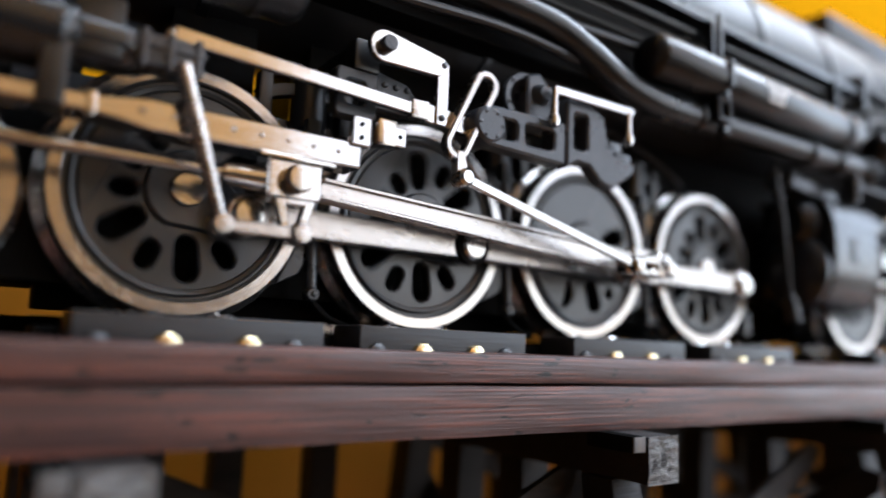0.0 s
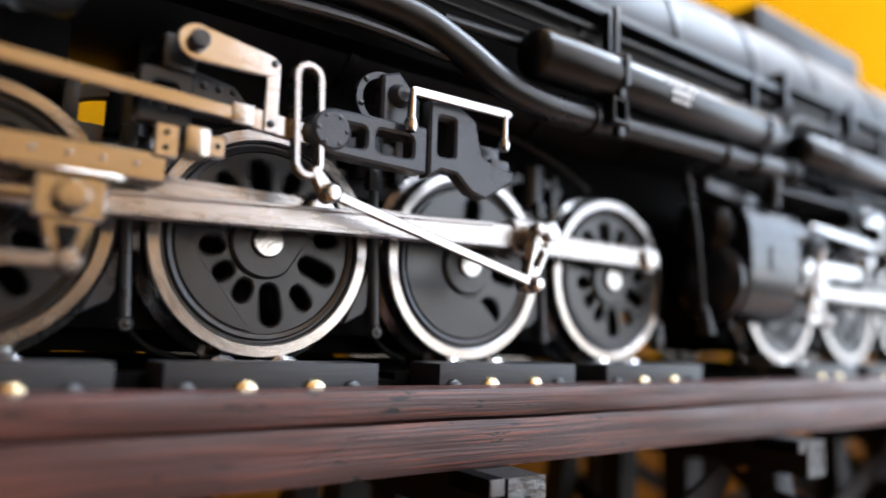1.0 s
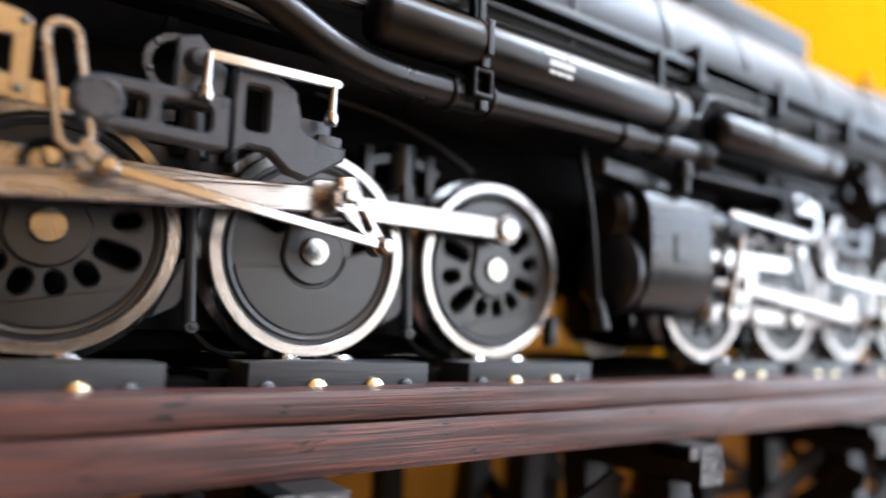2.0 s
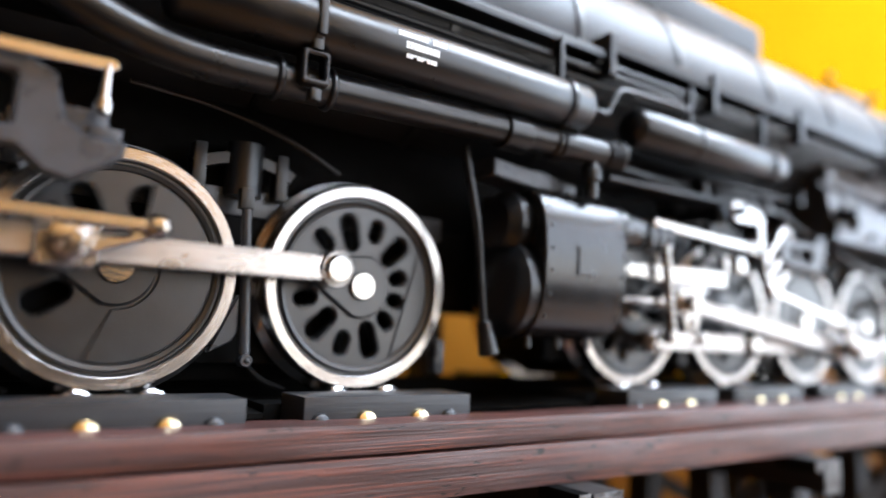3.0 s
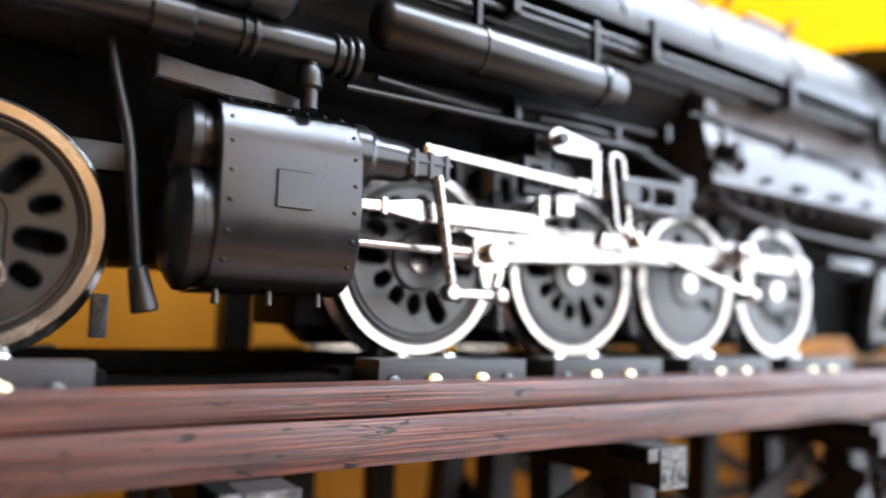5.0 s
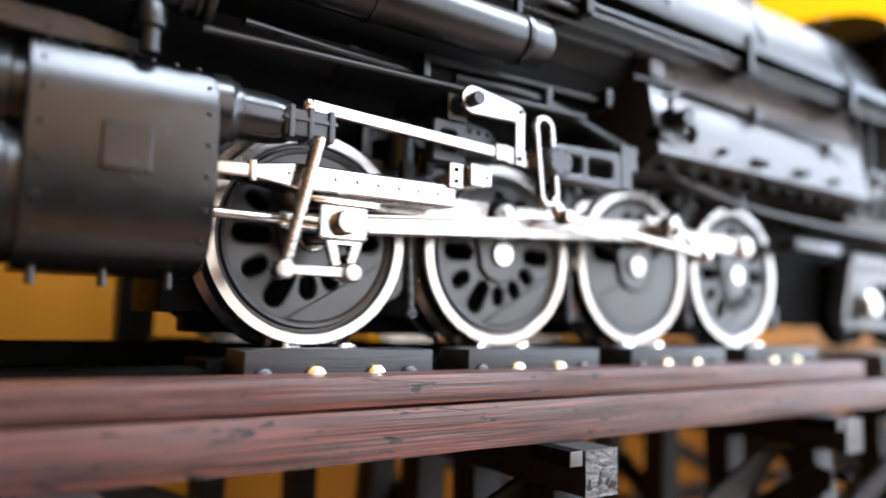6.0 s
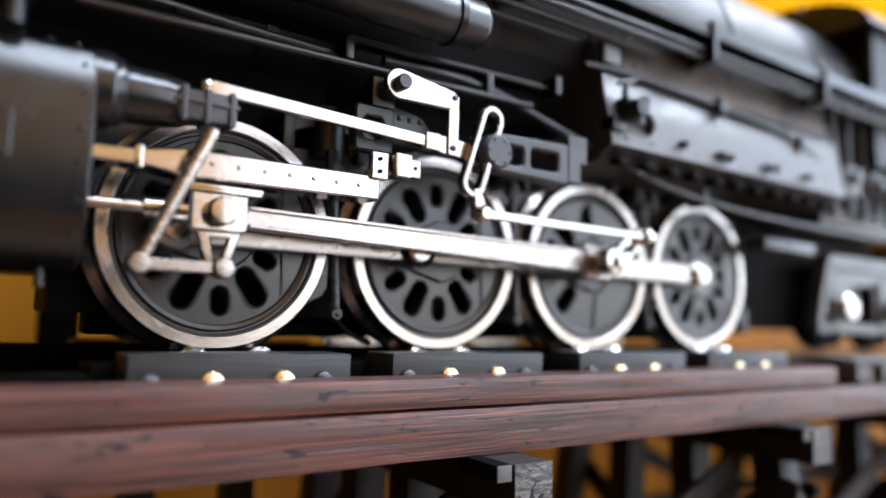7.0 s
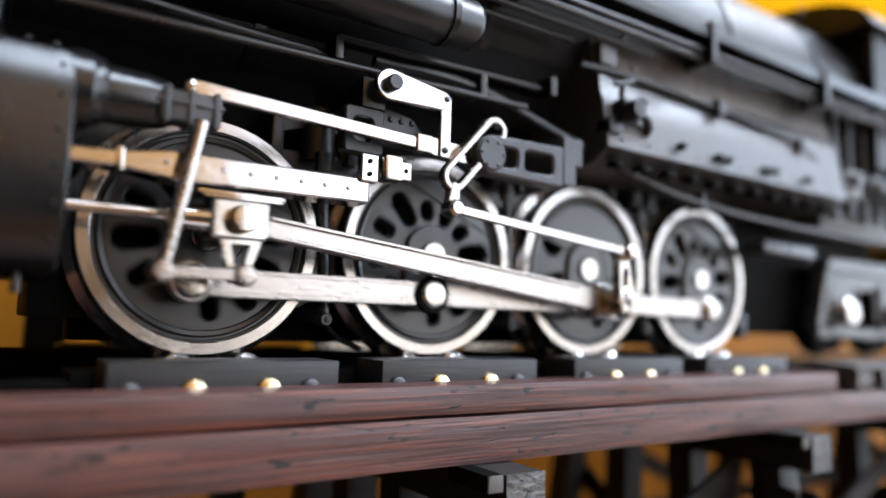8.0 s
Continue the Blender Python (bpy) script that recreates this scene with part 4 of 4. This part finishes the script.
            p("strap", bm, BLACK, parent=tank)
        if 8 < x0 < 9:
            for k, (w, z, n) in enumerate(((0.90, 5.55, 13), (0.62, 5.40, 9), (0.56, 5.26, 9))):
                y = yc - math.sqrt(r * r - (z - zc) ** 2) - 0.006
                for j in range(n):
                    x = 11.62 - w / 2 + w * (j + 0.1) / n
                    if (k, j) in ((0, 8),):
                        continue
                    bm = box(bmesh.new(), x, x + w / n * 0.84, y, y + 0.02, z - (0.02 if k == 2 and j in (2, 5) else 0.058), z + (0.02 if k == 2 and j in (2, 5) else 0.058), 0)
                    p("lettering", bm, WHITE, "small white marking", parent=tank)
    # delivery pipe that bends down from the boiler and runs back to the rear cylinder
    bm = tube(bmesh.new(), [(1.0, -0.6, 6.0), (3.5, -1.0, 5.72), (5.6, -1.3, 5.50), (6.6, -1.4, 5.16), (7.4, -1.45, 4.78), (8.3, -1.48, 4.58), (9.4, -1.48, 4.56), (11.5, -1.48, 4.62), (14.0, -1.48, 4.68), (16.5, -1.48, 4.70)], 0.27, 24, 7)
    pipe = p("steam_pipe", bm, BLACK, "thick satin black steam pipe")
    for x, r, w in ((9.55, 0.33, 0.05), (10.35, 0.33, 0.05), (13.95, 0.33, 0.28), (14.9, 0.32, 0.05), (15.05, 0.32, 0.05), (16.3, 0.34, 0.05), (16.48, 0.34, 0.05), (16.62, 0.36, 0.06)):
        z = 4.56 + (x - 9.4) * 0.02
        bm = lathe(bmesh.new(), [(0.2, x - w), (r - 0.03, x - w), (r, x - w + 0.03), (r, x + w - 0.03), (r - 0.03, x + w), (0.2, x + w)], 28, (0, -1.48, z), "X")
        p("pipe_joint", bm, BLACK, parent=pipe)
    bm = plate(bmesh.new(), rounded(9.76, 10.18, 4.46, 4.98, 0.05), [rounded(9.84, 10.10, 4.55, 4.90, 0.03)], -1.94, -1.7, 0.03)
    box(bm, 9.88, 10.03, -2.0, -1.8, 4.96, 5.2, 0.02)
    box(bm, 9.90, 10.02, -2.12, -2.04, 5.15, 5.75, 0.02)
    box(bm, 9.90, 10.02, -1.86, -1.76, 5.7, 6.8, 0.02)
    box(bm, 9.90, 10.06, -1.95, -1.75, 4.22, 4.4, 0.03)
    p("pipe_hanger", bm, BLACK)
    bm = rod(bmesh.new(), (15.95, -1.5, 3.75), (15.95, -1.5, 4.5), 0.13, 0.13, 16)
    lathe(bm, [(0, 0.4), (0.14, 0.38), (0.19, 0.3), (0.19, 0.05), (0.13, 0.0)], 16, (15.95, -1.5, 4.05), "Z")
    p("cylinder_pipe", bm, BLACK)
    bm = rod(bmesh.new(), (14.02, -1.5, 4.85), (14.02, -1.5, 5.06), 0.16, 0.12, 16, 0.02)
    p("pipe_plug", bm, BLACK)
    # thin pipes
    for pts, r in (
        ([(16.6, -1.35, 4.30), (18.5, -1.3, 4.35), (20.5, -1.1, 4.45), (24.0, -0.95, 4.55)], 0.065),
        ([(20.4, -0.75, 5.0), (22.5, -0.78, 5.03), (24.6, -0.8, 5.05)], 0.06),
        ([(21.0, -0.8, 4.75), (22.9, -0.85, 4.72), (25.1, -0.9, 4.15), (28.4, -0.95, 3.42), (33.0, -0.95, 3.2), (38, -0.95, 3.2)], 0.09),
        ([(-10, -1.0, 4.9), (1, -1.2, 4.95), (4.7, -1.3, 5.08), (6.5, -1.3, 4.98)], 0.09),
        ([(6.4, -1.25, 5.66), (7.4, -1.3, 5.66), (8.3, -1.35, 5.66)], 0.09),
        ([(15.6, -1.78, 5.45), (16.0, -1.80, 5.42), (16.2, -1.80, 5.72), (16.45, -1.80, 5.98), (17.2, -1.80, 6.04), (18.6, -1.8, 6.08)], 0.06),
        ([(17.2, -1.2, 4.62), (18.8, -0.9, 4.66), (20.3, -0.7, 4.70)], 0.065),
        ([(8.0, 0.3, 4.62), (9.3, 0.3, 4.5), (10.5, 0.3, 4.2), (11.5, 0.3, 3.75)], 0.04),
    ):
        p("thin_pipe", tube(bmesh.new(), pts, r, 10, 6), BLACK)
    for x, z in ((20.3, 4.72), (23.0, 4.72), (24.6, 5.05), (29.0, 3.38)):
        p("pipe_clip", box(bmesh.new(), x - 0.07, x + 0.07, -1.05, -0.6, z - 0.17, z + 0.2, 0.03), BLACK)
    # hose beside the rear cylinder
    bm = tube(bmesh.new(), [(13.32, -0.95, 4.4), (13.42, -0.95, 3.9), (13.64, -0.95, 3.0), (13.74, -0.95, 2.2), (13.86, -0.95, 1.2)], 0.075, 12, 6)
    hose = p("hose", bm, BLACK, "thin black hanging hose")
    p("hose_coupling", rod(bmesh.new(), (13.86, -0.95, 1.25), (14.0, -0.95, 0.62), 0.13, 0.18, 14, 0.03), BLACK, parent=hose)
    p("saddle_plate", plate(bmesh.new(), [(13.9, 3.95), (14.9, 3.85), (16.0, 3.85), (16.0, 4.05), (15.2, 4.2), (14.6, 4.22), (13.9, 4.3)], (), -1.05, -0.4, 0.03), BRACKET)
    # dark belly: boxes added for the shade between the engines and under the boiler
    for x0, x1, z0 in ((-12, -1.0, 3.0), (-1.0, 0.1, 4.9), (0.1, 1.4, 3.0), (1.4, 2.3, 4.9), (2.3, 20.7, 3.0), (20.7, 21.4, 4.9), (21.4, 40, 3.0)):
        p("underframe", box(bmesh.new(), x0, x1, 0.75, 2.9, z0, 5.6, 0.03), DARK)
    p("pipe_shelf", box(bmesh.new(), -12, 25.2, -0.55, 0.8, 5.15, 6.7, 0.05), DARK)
    # firebox
    prof = [(-0.2, 7.1), (-0.72, 6.95), (-0.94, 6.2), (-1.08, 5.62), (-1.18, 5.52), (-1.36, 4.6), (-1.46, 4.02), (-1.0, 3.75), (0.5, 3.7), (1.75, 3.7)]
    bm, loops = bmesh.new(), []
    for x in (25.6, 25.65, 34.2, 34.25):
        loops.append([bm.verts.new((x, y, z)) for y, z in prof])
    skin(bm, [l for l in loops])
    bm.faces.new(loops[0]), bm.faces.new(loops[-1])
    fire = p("firebox", bm, FIREBOX, "grey-black firebox side with bolts and pipes")
    for x in [26.0 + 0.75 * k for k in range(11)]:
        p("stay_bolt", bolt(bmesh.new(), x, -1.43, 4.2, 0.04, 0.03), FIREBOX, parent=fire)
        p("stay_bolt", bolt(bmesh.new(), x + 0.3, -0.99, 6.2, 0.06, 0.05), FIREBOX, parent=fire)
        p("grate_lug", box(bmesh.new(), x - 0.12, x + 0.12, -1.40, -1.1, 3.68, 3.80, 0.03), DARK, parent=fire)
    p("firebox_pipe", tube(bmesh.new(), [(25.2, -1.1, 5.62), (26.5, -1.2, 5.62), (29.2, -1.24, 5.52), (32.0, -1.24, 5.3), (33.2, -1.24, 4.9), (33.6, -1.24, 4.0)], 0.08, 10, 6), BLACK, parent=fire)
    for x, z in ((29.2, 5.52), (32.4, 5.2), (33.4, 4.3)):
        p("pipe_clip", box(bmesh.new(), x - 0.12, x + 0.12, -1.4, -1.1, z - 0.18, z + 0.18, 0.04), BLACK, parent=fire)
    bm = plate(bmesh.new(), [(25.75, 5.68), (34.1, 5.68), (34.1, 6.85), (25.75, 6.85)], (), -0.03, 0.0, 0.01)
    for v in bm.verts:
        v.co.y += -1.10 + (v.co.z - 5.68) * 0.26
    jacket = p("upper_jacket", bm, JACKET, "rough grey-brown firebox jacket", parent=fire)
    for x, z in ((25.95, 5.85), (26.2, 6.0), (25.95, 6.25), (26.25, 6.45), (26.5, 6.2), (26.0, 6.65), (26.7, 5.9), (28.9, 6.05), (31.2, 6.3)):
        p("stay_bolt", bolt(bmesh.new(), x, -1.12 + (z - 5.68) * 0.26, z, 0.09, 0.06), JACKET, parent=fire)
    for x, z in ((27.7, 4.35), (28.95, 4.32), (29.25, 4.3), (30.7, 4.3), (31.0, 4.32), (32.4, 4.3)):
        p("stud", rod(bmesh.new(), (x, -1.6, z), (x, -1.35, z), 0.08, 0.1, 10, 0.02), BLACK, parent=fire)
    # the washout valve: body, cap, elbow and lever
    bm = box(bmesh.new(), 25.85, 26.35, -1.62, -1.1, 4.55, 5.0, 0.1)
    lathe(bm, [(0, -0.3), (0.17, -0.28), (0.21, 0.0)], 16, (26.0, -1.6, 4.72))
    box(bm, 25.6, 25.95, -1.5, -1.1, 4.28, 4.6, 0.06)
    tube(bm, [(26.3, -1.5, 4.75), (26.55, -1.5, 4.72), (26.7, -1.45, 4.55), (26.72, -1.3, 4.4)], 0.1, 10, 5)
    rod(bm, (25.95, -1.45, 5.0), (25.92, -1.5, 5.36), 0.07, 0.05, 10)
    rod(bm, (25.7, -1.52, 5.22), (26.2, -1.52, 5.40), 0.05, 0.05, 10)
    lathe(bm, [(0, 0.1), (0.12, 0.08), (0.14, 0.0), (0.1, -0.06), (0, -0.06)], 12, (26.45, -1.5, 5.0), "Z")
    p("washout_fitting", bm, BLACK, parent=fire)
    p("washout_plug", box(bmesh.new(), 25.66, 26.1, -1.2, -0.9, 5.75, 6.2, 0.04), FIREBOX, parent=fire)
    # injector pipework and steps behind the firebox
    p("ash_pan", box(bmesh.new(), 34.3, 40.5, -0.75, 1.75, 3.4, 7.1, 0.05), FIREBOX)
    for k in range(5):
        p("injector_pipe", rod(bmesh.new(), (34.5 + 0.8 * k, -0.95, 3.6 + 0.2 * (k % 2)), (34.5 + 0.8 * k, -0.95, 6.9), 0.14, 0.14, 12), BLACK)
    for k in range(4):
        bm = box(bmesh.new(), 34.7 + 1.4 * k, 35.5 + 1.4 * k, -1.25, -0.7, 4.2 + 0.3 * (k % 2), 5.0, 0.06)
        lathe(bm, [(0, -0.2), (0.18, -0.18), (0.22, 0.0)], 14, (35.1 + 1.4 * k, -1.24, 4.7))
        p("injector", bm, FIREBOX)
    # cab
    bm = plate(bmesh.new(), [(36.2, 5.2), (44, 5.2), (44, 9.3), (36.2, 9.3)], [rounded(38.0, 42.0, 6.9, 8.6, 0.2)], -1.35, -1.2, 0.03)
    cab = p("cab", bm, BOILER, "black cab side with window")
    bm, loops = bmesh.new(), []
    for x in (35.6, 44.5):
        loops.append([bm.verts.new((x, 1.75 + 3.35 * math.cos(radians(a)), 9.25 + 1.2 * math.sin(radians(a)))) for a in range(180, -1, -12)])
    skin(bm, loops)
    bm.faces.new(loops[0]), bm.faces.new(loops[-1])
    p("roof", bm, BOILER, parent=cab)
    p("cab_front", box(bmesh.new(), 36.15, 36.35, -1.2, 4.7, 5.6, 9.3, 0.02), DARK, parent=cab)
    # trailing truck and pilot wheel
    bm = bmesh.new()
    plate(bm, slot(34.95, 0.75, 35.55, 2.45, 0.16, n=4), (), -0.34, 0.1, 0.04)
    plate(bm, slot(35.6, 2.5, 40.4, 2.5, 0.2, n=4), (), -0.36, 0.1, 0.05)
    plate(bm, slot(40.4, 2.45, 41.1, 0.75, 0.16, n=4), (), -0.34, 0.1, 0.04)
    plate(bm, rounded(35.5, 40.5, 1.85, 2.4, 0.05), (), -0.2, 0.08, 0.02)
    for x in (36.2, 39.1):
        plate(bm, rounded(x - 0.62, x + 0.62, 0.45, 2.1, 0.15), (), -0.30, 0.09, 0.04)
        for s in (-0.85, 0.85):
            rod(bm, (x + s, -0.15, 0.9), (x + s, -0.15, 1.95), 0.13, 0.13, 12, 0.02)
    plate(bm, rounded(35.0, 40.8, 0.42, 0.7, 0.05), (), -0.26, 0.08, 0.03)
    truck = p("trailing_truck", bm, FIREBOX, "grey-black trailing truck frame")
    for x in (36.2, 39.1):
        p("bearing_cap", lathe(bmesh.new(), [(0, -0.62), (0.3, -0.6), (0.4, -0.5), (0.42, -0.28)], 28, (x, 0, 1.15)), NICKEL, "bright round bearing cap", parent=truck)
        bm = lathe(bmesh.new(), [(0, 0.2), (1.0, 0.2), (1.05, 0.12), (1.2, 0.12), (1.2, 0.45), (1.3, 0.5), (1.3, 0.6), (0, 0.6)], 48, (x, 0, 1.2))
        p("truck_wheel", bm, DARK, parent=truck)
    p("step_board", box(bmesh.new(), 31.5, 33.7, -0.9, -0.3, 2.48, 2.75, 0.03), BRACKET, "grey step under the cab front")
    for x in (-3.05,):
        bm = lathe(bmesh.new(), [(0, 0.15), (1.2, 0.15), (1.22, 0.0), (1.42, 0.0), (1.42, 0.35), (1.52, 0.42), (1.52, 0.5), (0, 0.5)], 56, (x, 0, 1.42))
        p("pilot_wheel", bm, TYRE, "small leading wheel with bright tyre")
    p("tender_frame", box(bmesh.new(), 47, 62, -1.3, 4.8, 2.6, 9.4, 0.2), BOILER, "black tender body")


build_boiler()


# ---- movement: wheels spin on the rollers, rods follow ----
def motions():
    times = [k / 15 for k in range(121)]

    def angle(ox, t):
        return PHASE[ox] + TURN_RATE * t

    def along(x, z, a):
        return pose(x * U, 0, z * U, 0, -a, 0)

    for w, ox, x, y in WHEELS:
        walk(w, [(t, Matrix.Translation((x * U, y * U, AXLE_Z * U)) @ pose(0, 0, 0, 0, -angle(ox, t), 0)) for t in times])
    for ox, rig in RIGS.items():
        rows = {k: [] for k in ("rod0", "rod1", "rod2", "main", "cross", "union", "comb", "return", "ecc", "link")}
        for t in times:
            a = angle(ox, t)
            px, pz = polar(PIN, a)
            for i in range(3):
                rows[f"rod{i}"].append((t, along(AXLES[ox][i] + px, AXLE_Z + pz, 0)))
            mx, mz = AXLES[ox][2] + px, AXLE_Z + pz
            rise = mz - PISTON_Z
            xc = mx - math.sqrt(MAIN_ROD**2 - rise**2)
            rows["main"].append((t, along(xc, PISTON_Z, math.degrees(math.asin(rise / MAIN_ROD)))))
            rows["cross"].append((t, along(xc, PISTON_Z, 0)))
            foot = (xc - 1.06, PISTON_Z - 0.79)
            rows["union"].append((t, along(*foot, 0)))
            hx, hz = ox - 0.56, 3.10
            rows["comb"].append((t, foot, (hx, hz)))
            rows["return"].append((t, along(AXLES[ox][2], AXLE_Z, a)))
            ex, ez = polar(ECC, a + ECC_LAG)
            ex, ez = AXLES[ox][2] + ex, AXLE_Z + ez
            tx, tz = ox + LINK_AT[0], LINK_AT[1]
            d, rf = math.hypot(ex - tx, ez - tz), math.hypot(*FOOT)
            base = math.atan2(ez - tz, ex - tx)
            swing = math.acos(max(-1, min(1, (rf * rf + d * d - ECC_ROD**2) / (2 * rf * d))))
            fa = base - swing
            fx, fz = tx + rf * math.cos(fa), tz + rf * math.sin(fa)
            rows["link"].append((t, along(tx, tz, math.degrees(fa - math.atan2(FOOT[1], FOOT[0])))))
            rows["ecc"].append((t, along(fx, fz, math.degrees(math.atan2(ez - fz, ex - fx)))))
        comb = []
        for t, foot, head in rows.pop("comb"):
            lean = math.degrees(math.atan2(head[0] - foot[0], head[1] - foot[1]))
            comb.append((t, Matrix.Translation((foot[0] * U, 0, foot[1] * U)) @ pose(0, 0, 0, 0, lean, 0)))
        walk(rig["comb"], comb)
        for key, some in rows.items():
            ob = rig["rods"][int(key[3])] if key.startswith("rod") else rig[key]
            walk(ob, some)


motions()
